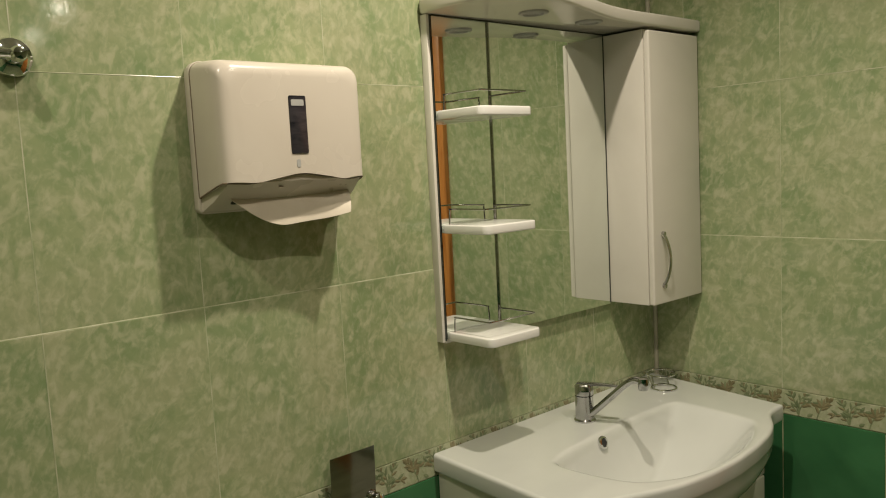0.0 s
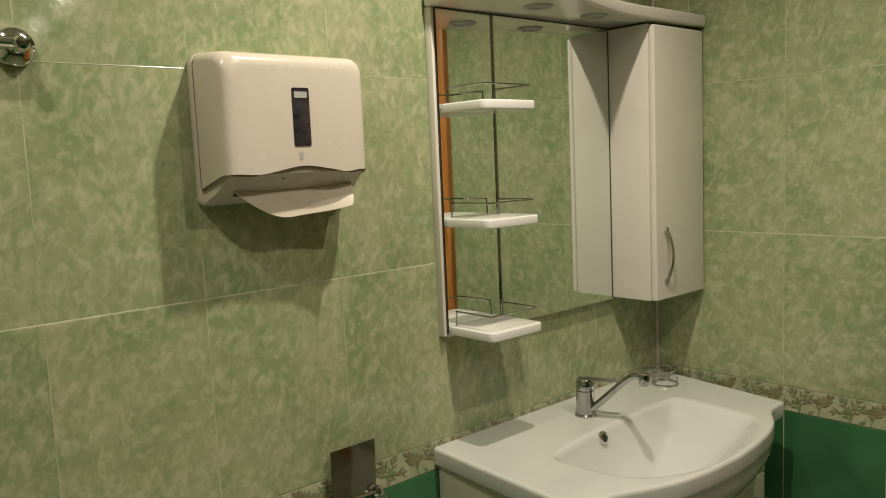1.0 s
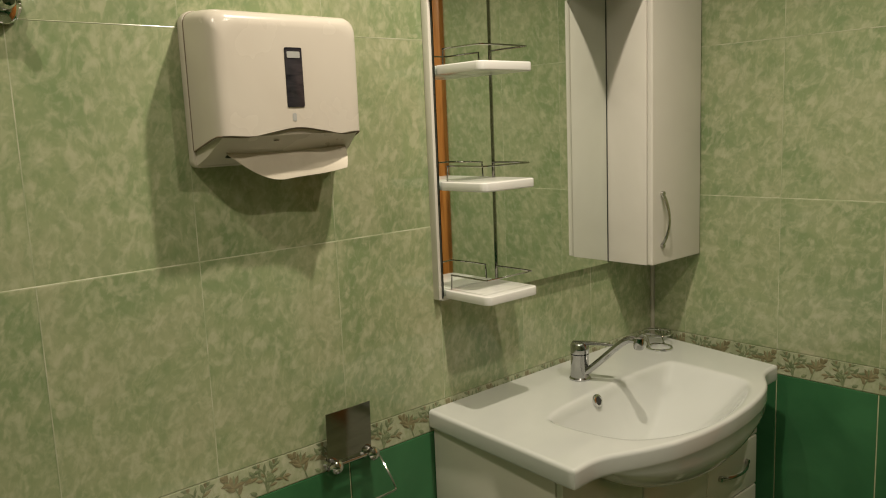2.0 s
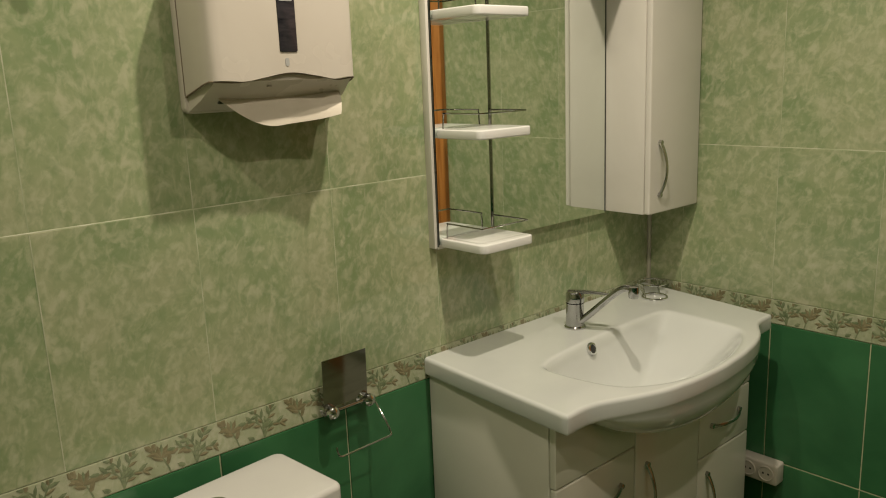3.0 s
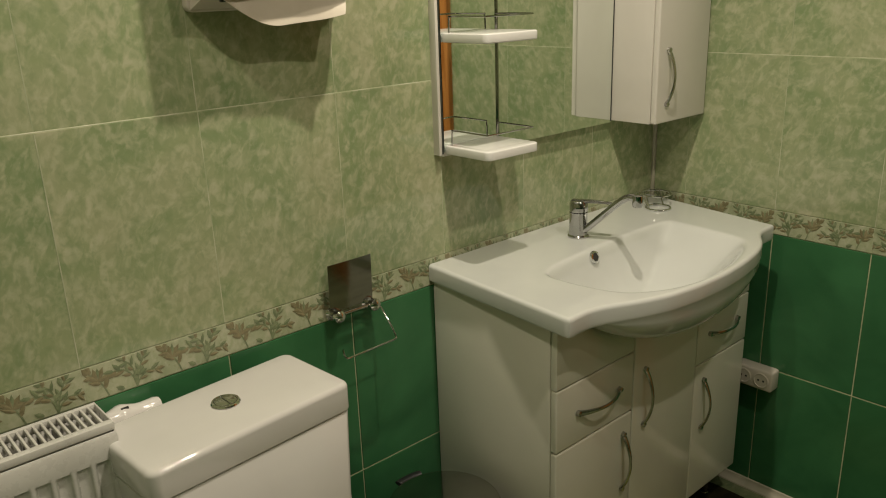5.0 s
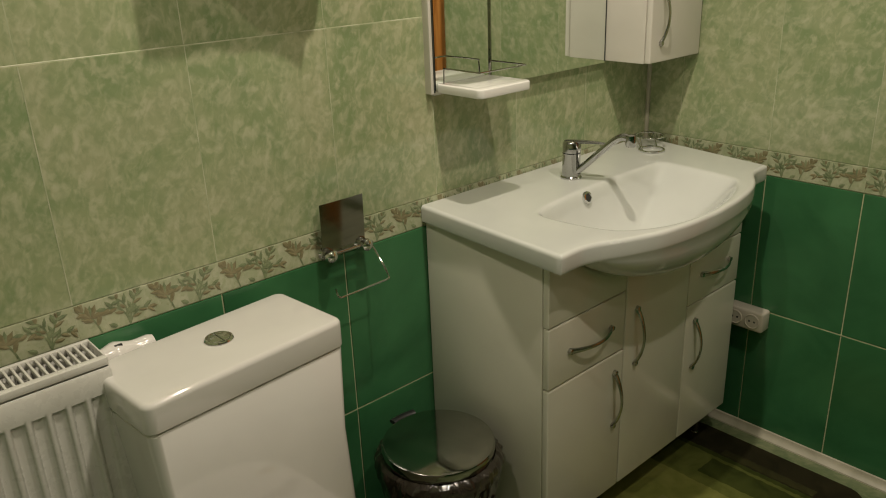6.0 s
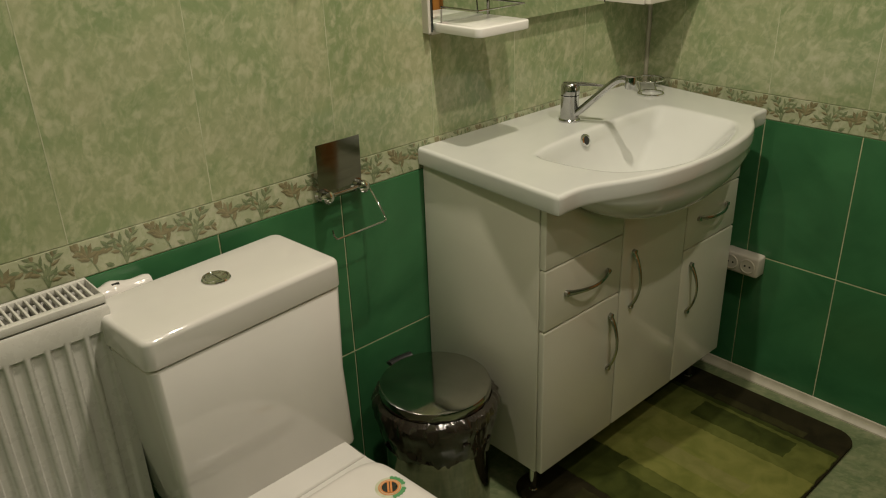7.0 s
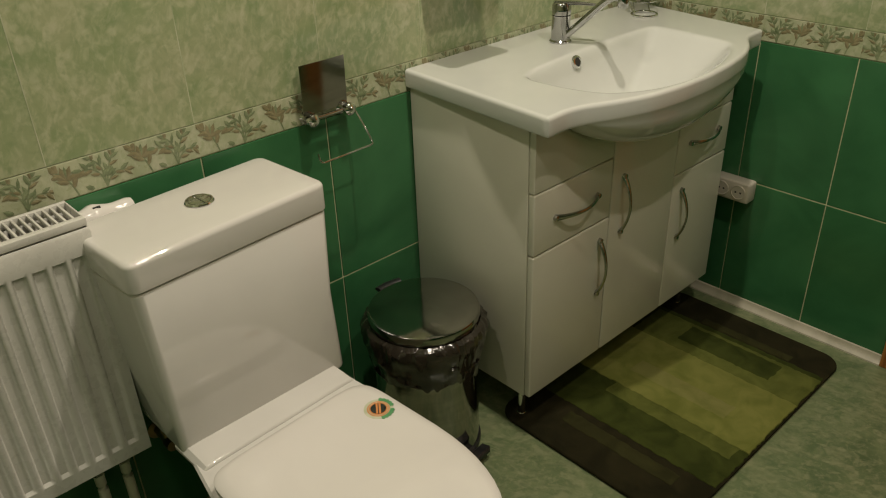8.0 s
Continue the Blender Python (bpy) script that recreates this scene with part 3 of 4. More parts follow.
        part("rail", bm_tube(rail, 0.0018, 8), "satin_steel", sh, "thin chrome wire rail")


build_mirror_unit()


# ---- paper towel dispenser ----
def build_dispenser():
    x0, x1, z0, z1 = -1.432, -1.120, 1.448, 1.716
    d = thing("towel_dispenser", ((x0 + x1) / 2, 0, z0), "white plastic paper towel dispenser with a folded towel hanging out", "dispenser")
    part("back_plate", bm_upright(rounded(x0, x1, z0, z1, [0.024, 0.024, 0.012, 0.012]), 0.001, 0.020, 0.003), "white_plastic", d)
    part("seam", bm_upright(rounded(x0 + 0.0014, x1 - 0.0014, z0 + 0.028, z1 - 0.0014, [0.023, 0.023, 0.004, 0.004]), 0.0197, 0.0224), "seam_brown", d)
    # front cover: rings from the back plate to the front, the bottom rising in a wave towards the front
    def ring(depth, inset, n=26):
        r = 0.022 + inset * 0.4
        pts = []
        up = rounded(x0 + 0.002 + inset, x1 - 0.002 - inset, z0, z1 - 0.002 - inset, [r, r, 0.001, 0.001], 7)
        top = [p for p in up if p[1] > z0 + 0.05]
        pts += top
        xl, xr = x0 + 0.002 + inset, x1 - 0.002 - inset
        for i in range(n + 1):
            t = i / n
            k = min(1.0, max(0.0, (depth - 0.024) / 0.075))
            flare = abs(2 * t - 1)
            wave = 0.010 * math.exp(-((t - 0.52) / 0.20) ** 2) - 0.004 * math.exp(-((t - 0.88) / 0.08) ** 2) - 0.003 * math.exp(-((t - 0.15) / 0.1) ** 2)
            pts.append((xl + (xr - xl) * t, z0 + 0.030 + 0.024 * k + wave * (0.4 + 0.6 * k)))
        return [(px, -depth, pz) for px, pz in pts]

    rings = [ring(0.0225, 0.0), ring(0.055, 0.0015), ring(0.085, 0.004), ring(0.098, 0.008), ring(0.105, 0.013), ring(0.109, 0.020), ring(0.1105, 0.030)]
    part("cover", bm_loft(rings), "white_plastic", d)
    low = [p for p in ring(0.1045, 0.0125)[-27:]]
    part("lower_seam", bm_join(bm_tube([(p[0], p[1] + 0.001, p[2] - 0.0012) for p in low], 0.0016, 6),
                               *[bm_tube([(ring(d, i)[k][0], ring(d, i)[k][1], ring(d, i)[k][2] - 0.0008) for d, i in ((0.023, 0.0), (0.055, 0.0015), (0.085, 0.004), (0.098, 0.008), (0.1045, 0.0125))], 0.0014, 6) for k in (-27, -1)]), "seam_brown", d)
    # sloping mouth under the cover
    mouth = [[(x0 + 0.006, -0.020, z0 + 0.004), (x1 - 0.006, -0.020, z0 + 0.004), (x1 - 0.006, -0.020, z0 + 0.034), (x0 + 0.006, -0.020, z0 + 0.034)],
             [(x0 + 0.010, -0.060, z0 + 0.022), (x1 - 0.010, -0.060, z0 + 0.022), (x1 - 0.010, -0.060, z0 + 0.046), (x0 + 0.010, -0.060, z0 + 0.046)],
             [(x0 + 0.018, -0.101, z0 + 0.0515), (x1 - 0.018, -0.101, z0 + 0.0515), (x1 - 0.018, -0.101, z0 + 0.070), (x0 + 0.018, -0.101, z0 + 0.070)]]
    part("mouth", bm_loft(mouth), "white_plastic", d)
    # no opening is cut; a dark strip gives the slot's shade
    part("slot", bm_box(x0 + 0.045, x1 - 0.040, -0.060, -0.050, z0 + 0.0150, z0 + 0.0215, 0.001), "dark_edge", d, "dark strip standing for the shade in the outlet slot")
    # window with its label bar
    w = part("window", bm_upright(rounded(-1.291, -1.256, 1.547, 1.650, 0.003), 0.108, 0.1122, 0.0008), "smoked_window", d, "dark see-through level window")
    part("label", bm_upright(rounded(-1.287, -1.261, 1.632, 1.643, 0.002), 0.1118, 0.1128), "label_grey", w, "small grey label")
    part("mark", bm_upright(rounded(-1.282, -1.274, 1.523, 1.537, 0.0035), 0.108, 0.1112), "label_grey", d, "small grey moulded mark")
    part("keyhole", bm_upright(rounded(-1.310, -1.302, z0 + 0.0415, z0 + 0.0425, 0.0004), 0.080, 0.0920), "seam_brown", d)


build_dispenser()


def build_towel():
    """The folded sheet that hangs from the slot, curling to the front."""
    rings = []
    for i in range(33):
        t = i / 32
        x = -1.394 + 0.256 * t
        s = math.sin(math.pi / 2 * min(1.0, t / 0.46))
        drop = 0.012 + 0.053 * s - 0.014 * max(0.0, (t - 0.40) / 0.60) ** 1.5 + 0.0015 * math.sin(9 * t)
        row = []
        for k in range(11):
            q = k / 10
            row.append((x + 0.012 * q * (0.3 - t) - 0.018 * q * t * t, -0.052 - (0.016 + 0.034 * t * t) * math.sin(q * 1.35) - 0.004 * math.sin(6 * t) * q, 1.4815 + 0.004 * t - drop * q ** 1.15))
        rings.append(row)
    bm = bm_loft(rings, cap=False, closed=False)
    bmesh.ops.solidify(bm, geom=bm.faces[:], thickness=0.0012)
    single("paper_towel", bm, "paper", (-1.275, -0.06, 1.44), "cream folded paper towel hanging from the dispenser", "paper towel")


build_towel()


# ---- toilet ----
def build_toilet():
    cx = -1.515
    t = thing("toilet", (cx, -0.35, 0), "white porcelain close-coupled toilet with its lid closed", "toilet")
    # cistern: four-sided body tapering downwards
    def ring(xa, xb, ya, yb, z, r):
        a = radians(-1.5 + 3.4 * min(1.0, max(0.0, (z - 0.40) / 0.32)))        # the cistern sits slightly turned, more so at its top
        mx, my = cx + 0.02, -0.15
        return [(mx + (px - mx) * math.cos(a) - (py - my) * math.sin(a), my + (px - mx) * math.sin(a) + (py - my) * math.cos(a), z) for px, py in rounded(xa, xb, ya, yb, r, 6)]
    xa, xb, ya, yb = -1.695, -1.294, -0.243, -0.042
    body = [ring(-1.672, -1.318, -0.262, -0.066, 0.392, 0.010), ring(-1.674, -1.315, -0.264, -0.064, 0.398, 0.014), ring(-1.682, -1.314, -0.253, -0.061, 0.56, 0.017), ring(xa + 0.003, xb - 0.003, ya, yb, 0.722, 0.018), ring(xa + 0.006, xb - 0.006, ya + 0.003, yb - 0.003, 0.7255, 0.016)]
    c = part("cistern", bm_loft(body), "porcelain", t)
    lid = [ring(xa + 0.003, xb - 0.003, ya + 0.001, yb - 0.001, 0.7285, 0.018), ring(xa + 0.0006, xb - 0.0006, ya - 0.0014, yb - 0.0006, 0.7295, 0.019), ring(xa, xb, ya - 0.002, yb, 0.732, 0.020)]
    for k in range(8):
        a = math.pi / 2 * k / 7
        q, h = 0.010 * (1 - math.cos(a)), 0.010 * math.sin(a)
        lid.append(ring(xa + q, xb - q, ya - 0.002 + q, yb - q, 0.773 + h, 0.020 - q * 0.6))
    lid.append(ring(xa + 0.04, xb - 0.04, ya + 0.04, yb - 0.04, 0.7842, 0.012))
    part("cistern_lid", bm_loft(lid), "porcelain", t)
    bx, by, bz = -1.494, -0.136, 0.784
    fb = part("flush_button", bm_lathe([(0.0, 0.0), (0.0250, 0.0), (0.0262, 0.0022), (0.0245, 0.0048), (0.0215, 0.0050), (0.0205, 0.0030), (0.0, 0.0030)], (bx, by, bz), seg=40), "chrome", t, "round chrome flush button")
    for sx in (-1, 1):
        arc = [(bx + sx * (0.0008 + 0.0188 * math.cos(q)), by + 0.0192 * math.sin(q)) for q in [radians(-88 + 176 * k / 16) for k in range(17)]]
        part("button_half", bm_prism(arc if sx > 0 else arc[::-1], bz + 0.0028, bz + 0.0056, 0.001), "chrome", fb)

    # pan: rings from the foot to the rim; the rim runs from a square back to a rounded front
    def pan(z, half, y_back, y_front, n=44, square=0.5):
        out = []
        mid = y_back + (y_front - y_back) * 0.42
        for i in range(n):
            a = 2 * math.pi * i / n
            sx, sy = math.cos(a), math.sin(a)
            if sy > 0:
                e = 0.32
                py = mid + (y_back - mid) * abs(sy) ** e
                px = half * (1 - 0.14 * min(1.0, (py - mid) / 0.13)) * math.copysign(abs(sx) ** e, sx) + 0.010 * min(1.0, (py - mid) / 0.13)
            else:
                px = half * math.copysign(abs(sx) ** 0.82, sx)
                py = mid + (y_front - mid) * abs(sy) ** 0.92
            out.append((cx + px, py, z))
        return out
    prings = [pan(0.0, 0.105, -0.16, -0.60), pan(0.02, 0.110, -0.155, -0.61), pan(0.12, 0.105, -0.14, -0.60), pan(0.24, 0.125, -0.11, -0.66), pan(0.33, 0.160, -0.085, -0.75), pan(0.375, 0.182, -0.080, -0.806), pan(0.391, 0.185, -0.080, -0.816), pan(0.396, 0.181, -0.085, -0.812), pan(0.397, 0.12, -0.14, -0.74)]
    part("pan", bm_loft(prings), "porcelain", t)
    # raised ledge under the cistern, rounded off towards the seat
    prof = [(-0.225, 0.388), (-0.225, 0.4070), (-0.262, 0.4060), (-0.296, 0.4048), (-0.306, 0.4036)]
    for k in range(7):
        a = math.pi / 2 * k / 6
        prof.append((-0.316 - 0.007 * math.sin(a), 0.3960 + 0.007 * math.cos(a)))
    prof += [(-0.325, 0.388)]
    rows = []
    for i in range(41):
        u = i / 40 * 2 - 1
        fade = (1 - max(0.0, (abs(u) - 0.90) / 0.10) ** 2.4) ** 0.5 if abs(u) < 1 else 0.0
        rows.append([(cx + 0.008 + 0.170 * u, y, 0.388 + (z - 0.388) * (0.35 + 0.65 * fade)) for y, z in prof])
    part("ledge", bm_loft(rows), "porcelain", t)
    # seat and lid

    def flap(z, half, grow):
        out = []
        yb, yf = -0.364 + grow, -0.812 - grow
        n = 48
        for i in range(n):
            a = 2 * math.pi * i / n
            sx, sy = math.cos(a), math.sin(a)
            mid = -0.56
            h = half + grow
            if sy > 0:
                px, py = h * math.copysign(abs(sx) ** 0.24, sx) * (0.985 + 0.015 * sy), mid + (yb - mid) * abs(sy) ** 0.24
            else:
                px, py = h * math.copysign(abs(sx) ** 0.80, sx), mid + (yf - mid) * abs(sy) ** 0.9
            out.append((cx - 0.010 + px, py, z))
        return out
    part("seat", bm_loft([flap(0.400, 0.170, -0.004), flap(0.402, 0.172, 0.0), flap(0.412, 0.174, 0.0), flap(0.415, 0.172, -0.004)]), "seat_plastic", t)
    top = part("lid", bm_loft([flap(0.4165, 0.174, -0.003), flap(0.418, 0.176, 0.0), flap(0.428, 0.176, 0.0), flap(0.433, 0.174, -0.004), flap(0.4365, 0.168, -0.014), flap(0.4385, 0.168, -0.040), flap(0.4395, 0.168, -0.090)]), "seat_plastic", t)
    for sx in (-0.075, 0.075):
        part("hinge", bm_lathe([(0.0, -0.012), (0.010, -0.012), (0.011, -0.008), (0.011, 0.008), (0.010, 0.012), (0.0, 0.012)], (cx + sx, -0.366, 0.410), "x", 16), "chrome", t)
    # round emblem sticker on the lid
    ex, ey, ez = -1.397, -0.462, 0.4386

    def disc(r, n=40):
        return [(ex + r * math.cos(2 * math.pi * k / n), ey + r * math.sin(2 * math.pi * k / n)) for k in range(n)]
    em = part("sticker", bm_prism(disc(0.0265), ez - 0.0004, ez + 0.0006), "emblem_pale", top, "round green and orange sticker")
    part("sticker_ring", bm_prism(disc(0.0205), ez + 0.0004, ez + 0.0009), "emblem_orange", em)
    part("sticker_ring", bm_prism(disc(0.0182), ez + 0.0006, ez + 0.0011), "emblem_pale", em)
    part("sticker_ring", bm_prism(disc(0.0170), ez + 0.0008, ez + 0.0013), "emblem_orange", em)
    part("sticker_core", bm_prism(disc(0.0142), ez + 0.0010, ez + 0.0015), "dark_edge", em)
    bu, bn = (0.62, 0.78), (0.78, -0.62)
    for off in (-0.0026, 0.0026):
        bar = [(ex + bu[0] * l + bn[0] * (off + q), ey + bu[1] * l + bn[1] * (off + q)) for l, q in ((-0.0135, -0.0018), (0.0135, -0.0018), (0.0135, 0.0018), (-0.0135, 0.0018))]
        part("sticker_bar", bm_prism(bar[::-1], ez + 0.0012, ez + 0.0018), "emblem_orange", em)
    for a0, a1 in ((-28, 48), (-118, -44)):        # leaf wreath on the rim
        outer = [radians(a0 + (a1 - a0) * k / 10) for k in range(11)]
        edge = [(ex + (0.0300 if k % 2 else 0.0275) * math.cos(a), ey + (0.0300 if k % 2 else 0.0275) * math.sin(a)) for k, a in enumerate(outer)]
        part("sticker_leaf", bm_prism(edge + [(ex + 0.0215 * math.cos(a), ey + 0.0215 * math.sin(a)) for a in reversed(outer)], ez - 0.0003, ez + 0.0010), "emblem_green", em)
    t.rotation_euler = (0, 0, radians(2.6))
    t.location.x, t.location.y = t.location.x - 0.006, t.location.y - 0.004


build_toilet()


# ---- radiator ----
RX0, RX1, RYB, RYF, RZ0, RZ1 = -2.400, -1.696, -0.026, -0.126, 0.322, 0.817


def build_radiator():
    r = thing("radiator", ((RX0 + RX1) / 2, -0.08, RZ0), "white steel panel radiator on the wall with a slotted top grille", "radiator")
    pitch = 0.0308

    def panel(y, sgn):
        """A pressed sheet with upright channels, closed at the back."""
        n = int((RX1 - RX0 - 0.03) / pitch)
        rows = []
        zs = [RZ0, RZ0 + 0.004, RZ0 + 0.026, RZ0 + 0.032, RZ0 + 0.038, RZ1 - 0.064, RZ1 - 0.060, RZ1 - 0.054, RZ1 - 0.022, RZ1 - 0.016]
        deep = [0.004, 0.0, 0.0, 0.0, 1.0, 1.0, 0.0, 0.0, 0.0, 0.004]
        xs, ds = [RX0, RX0 + 0.003], [0.0, 0.0]
        for i in range(n):
            x = RX1 - 0.015 - pitch * (n - i)
            for u, dd in ((0.0, 0.0), (0.10, 0.0), (0.18, 0.35), (0.26, 0.9), (0.34, 1.0), (0.66, 1.0), (0.76, 0.85), (0.86, 0.3), (0.94, 0.0)):
                xs.append(x + u * pitch)
                ds.append(dd)
        xs += [RX1 - 0.015, RX1 - 0.003, RX1]
        ds += [0.0, 0.0, 0.0]
        for z, k in zip(zs, deep):
            row = [(x, y + sgn * (0.0060 * d if k >= 1 else (k if k < 0.5 else 0.0)), z) for x, d in zip(xs, ds)]
            rows.append(row)
        bm = bm_loft(rows, cap=False, closed=False)
        bmesh.ops.solidify(bm, geom=bm.faces[:], thickness=0.0015)
        return bm

    part("front_panel", panel(RYF, 1), "radiator_enamel", r)
    part("front_body", bm_box(RX0 + 0.004, RX1 - 0.004, RYF + 0.011, RYF + 0.020, RZ0 + 0.004, RZ1 - 0.018), "radiator_enamel", r)
    part("rear_panel", bm_box(RX0 + 0.002, RX1 - 0.002, RYB - 0.012, RYB, RZ0, RZ1 - 0.016, 0.003), "radiator_enamel", r)
    for x in (-1.85, -2.25):
        part("wall_bracket", bm_box(x, x + 0.03, RYB, 0.0, 0.70, 0.76, 0.002), "radiator_enamel", r)
    for x in (RX0, RX1 - 0.003):
        part("side_cover", bm_box(x, x + 0.003, RYF + 0.004, RYB - 0.002, RZ0 + 0.01, RZ1, 0.001), "radiator_enamel", r)
    # grille: two rails, cross bars, and the folded convector below
    part("grille_rail", bm_box(RX0, RX1, RYF + 0.004, RYF + 0.019, RZ1 - 0.014, RZ1, 0.002), "radiator_enamel", r)
    part("grille_rail", bm_box(RX0, RX1, RYB - 0.012, RYB - 0.002, RZ1 - 0.014, RZ1, 0.002), "radiator_enamel", r)
    x = RX1 - 0.012
    while x > RX0 + 0.02:
        part("grille_bar", bm_box(x - 0.0042, x, RYF + 0.018, RYB - 0.011, RZ1 - 0.010, RZ1 - 0.001, 0.001), "radiator_enamel", r)
        x -= 0.0125
    zig = []
    n = 60
    for i in range(n + 1):
        zig.append((RX0 + 0.01 + (RX1 - RX0 - 0.02) * i / n, RYF + 0.030 if i % 2 else RYB - 0.022))
    conv = bm_loft([[(px, py, z) for px, py in zig] for z in (RZ0 + 0.03, RZ1 - 0.013)], cap=False, closed=False)
    part("convector", conv, "radiator_enamel", r)
    # valve head and pipes at the end by the toilet
    vx, vy, vz = RX1 + 0.006, -0.027, 0.766
    part("valve_head", bm_lathe([(0.0, 0.004), (0.014, 0.004), (0.014, 0.008), (0.0195, 0.010), (0.0215, 0.018), (0.0255, 0.030), (0.0262, 0.038), (0.0225, 0.050), (0.0190, 0.062), (0.0178, 0.072), (0.0182, 0.084), (0.0188, 0.096), (0.0165, 0.104), (0.0, 0.106)], (vx, vy, vz), "x", 12), "seat_plastic", r, "white plastic thermostatic valve head")
    part("valve_window", bm_box(vx + 0.033, vx + 0.046, vy - 0.0115, vy - 0.0075, vz + 0.0190, vz + 0.0245), "black_plastic", r)
    for dz in (0.006, -0.006):
        part("valve_slot", bm_box(vx + 0.0105, vx + 0.0135, vy - 0.0212, vy - 0.0180, vz + dz - 0.004, vz + dz + 0.004), "black_plastic", r)
    for px in (RX1 - 0.045, RX1 - 0.095):
        part("pipe", bm_tube(smooth_path([(px, -0.08, RZ0 + 0.01), (px, -0.08, 0.25), (px, -0.08, 0.14), (px, -0.06, 0.11), (px, 0.004, 0.105)]), 0.010, 12), "pipe_paint", r)
        part("pipe_nut", bm_lathe([(0.0, 0.0), (0.016, 0.0), (0.016, 0.024), (0.0, 0.024)], (px, -0.08, RZ0 - 0.03), seg=6), "satin_steel", r)


build_radiator()


def build_stop_valve():
    x, z = -1.640, 0.255
    v = thing("stop_valve", (x, 0, z), "worn brass stop valve with a hose behind the toilet", "valve")
    part("valve_body", bm_join(bm_lathe([(0.0, 0.0), (0.022, 0.0), (0.022, -0.004), (0.010, -0.006), (0.010, -0.05), (0.013, -0.052), (0.013, -0.075), (0.0, -0.076)], (x, 0, z), "y", 20), bm_lathe([(0.0, 0.0), (0.009, 0.0), (0.009, 0.022), (0.012, 0.024), (0.012, 0.036), (0.0, 0.036)], (x, -0.050, z), "z", 18)), "brass", v)
    part("hose", bm_tube(smooth_path([(x, -0.050, z + 0.034), (x, -0.052, z + 0.075), (x + 0.012, -0.065, z + 0.11), (x + 0.03, -0.09, z + 0.135)]), 0.006, 10), "satin_steel", v)


build_stop_valve()


# ---- pedal bin ----
def build_bin():
    cx, cy, rad, h = -1.070, -0.214, 0.124, 0.388
    b = thing("pedal_bin", (cx, cy, 0), "polished steel pedal bin with a flat lid, lined with a bag", "bin")
    part("body", bm_lathe([(0.0, 0.012), (rad - 0.006, 0.012), (rad - 0.002, 0.016), (rad - 0.001, h - 0.035), (rad, h - 0.030), (rad - 0.004, h - 0.028), (0.0, h - 0.03)], (cx, cy, 0), seg=64), "satin_steel", b)
    part("base_ring", bm_lathe([(0.0, 0.0), (rad + 0.002, 0.0), (rad + 0.003, 0.006), (rad + 0.001, 0.015), (0.0, 0.015)], (cx, cy, 0), seg=64), "black_plastic", b)
    lid = part("lid", bm_lathe([(0.0, h - 0.024), (rad + 0.002, h - 0.024), (rad + 0.004, h - 0.020), (rad + 0.004, h - 0.006), (rad + 0.002, h - 0.001), (rad - 0.004, h + 0.001), (0.0, h + 0.003)], (cx, cy, 0), seg=64), "satin_steel", b)
    a0 = math.atan2(0.10, 0.006)
    hinge = [(cx + (rad + 0.012) * math.cos(a), cy + (rad + 0.012) * math.sin(a), h - 0.004) for a in [a0 + 0.24 * (i / 8 - 0.5) * 2 for i in range(9)]]
    part("hinge", bm_tube(hinge, 0.010, 10, 0.5), "black_plastic", b, "black plastic hinge")
    ax = Vector((0.10, -1.0, 0)).normalized()
    ay = Vector((-ax.y, ax.x, 0))
    p0 = Vector((cx, cy, 0)) + ax * (rad - 0.006)
    ped = []
    for d, w, z, th in ((0.0, 0.020, 0.010, 0.012), (0.018, 0.020, 0.014, 0.012), (0.022, 0.034, 0.018, 0.013), (0.044, 0.035, 0.023, 0.013), (0.048, 0.031, 0.022, 0.010)):
        c = p0 + ax * d
        ped.append([c + ay * w + Vector((0, 0, z)), c - ay * w + Vector((0, 0, z)), c - ay * w + Vector((0, 0, z + th)), c + ay * w + Vector((0, 0, z + th))])
    part("pedal", bm_loft(ped), "black_plastic", b, "black plastic pedal")
    # liner folded over the rim, crumpled
    rings, n = [], 180
    for k, (z, bulge) in enumerate(((h - 0.024, 0.004), (h - 0.030, 0.013), (h - 0.042, 0.019), (h - 0.056, 0.020), (h - 0.070, 0.016), (h - 0.084, 0.014), (h - 0.098, 0.011), (h - 0.112, 0.008), (h - 0.124, 0.006), (h - 0.134, 0.005), (h - 0.140, 0.002))):
        ring = []
        for i in range(n):
            a = 2 * math.pi * i / n
            q = noise.noise(Vector((3.2 * math.cos(a), 3.2 * math.sin(a), k * 0.55))) + 0.55 * noise.noise(Vector((7 * math.cos(a), 7 * math.sin(a), k * 0.5 + 7))) + 0.35 * noise.noise(Vector((17 * math.cos(a), 17 * math.sin(a), k * 0.35 + 3)))
            r = rad + bulge + 0.009 * q * (0.3 if k == 0 else 1.0)
            r = max(r, rad + 0.0012)
            ring.append((cx + r * math.cos(a), cy + r * math.sin(a), z + (0.020 * q if k > 5 else 0.006 * q if k > 2 else 0)))
        rings.append(ring)
    part("bin_liner", bm_loft(rings, cap=False), "bin_bag", b, "crumpled dark plastic bin liner")


build_bin()


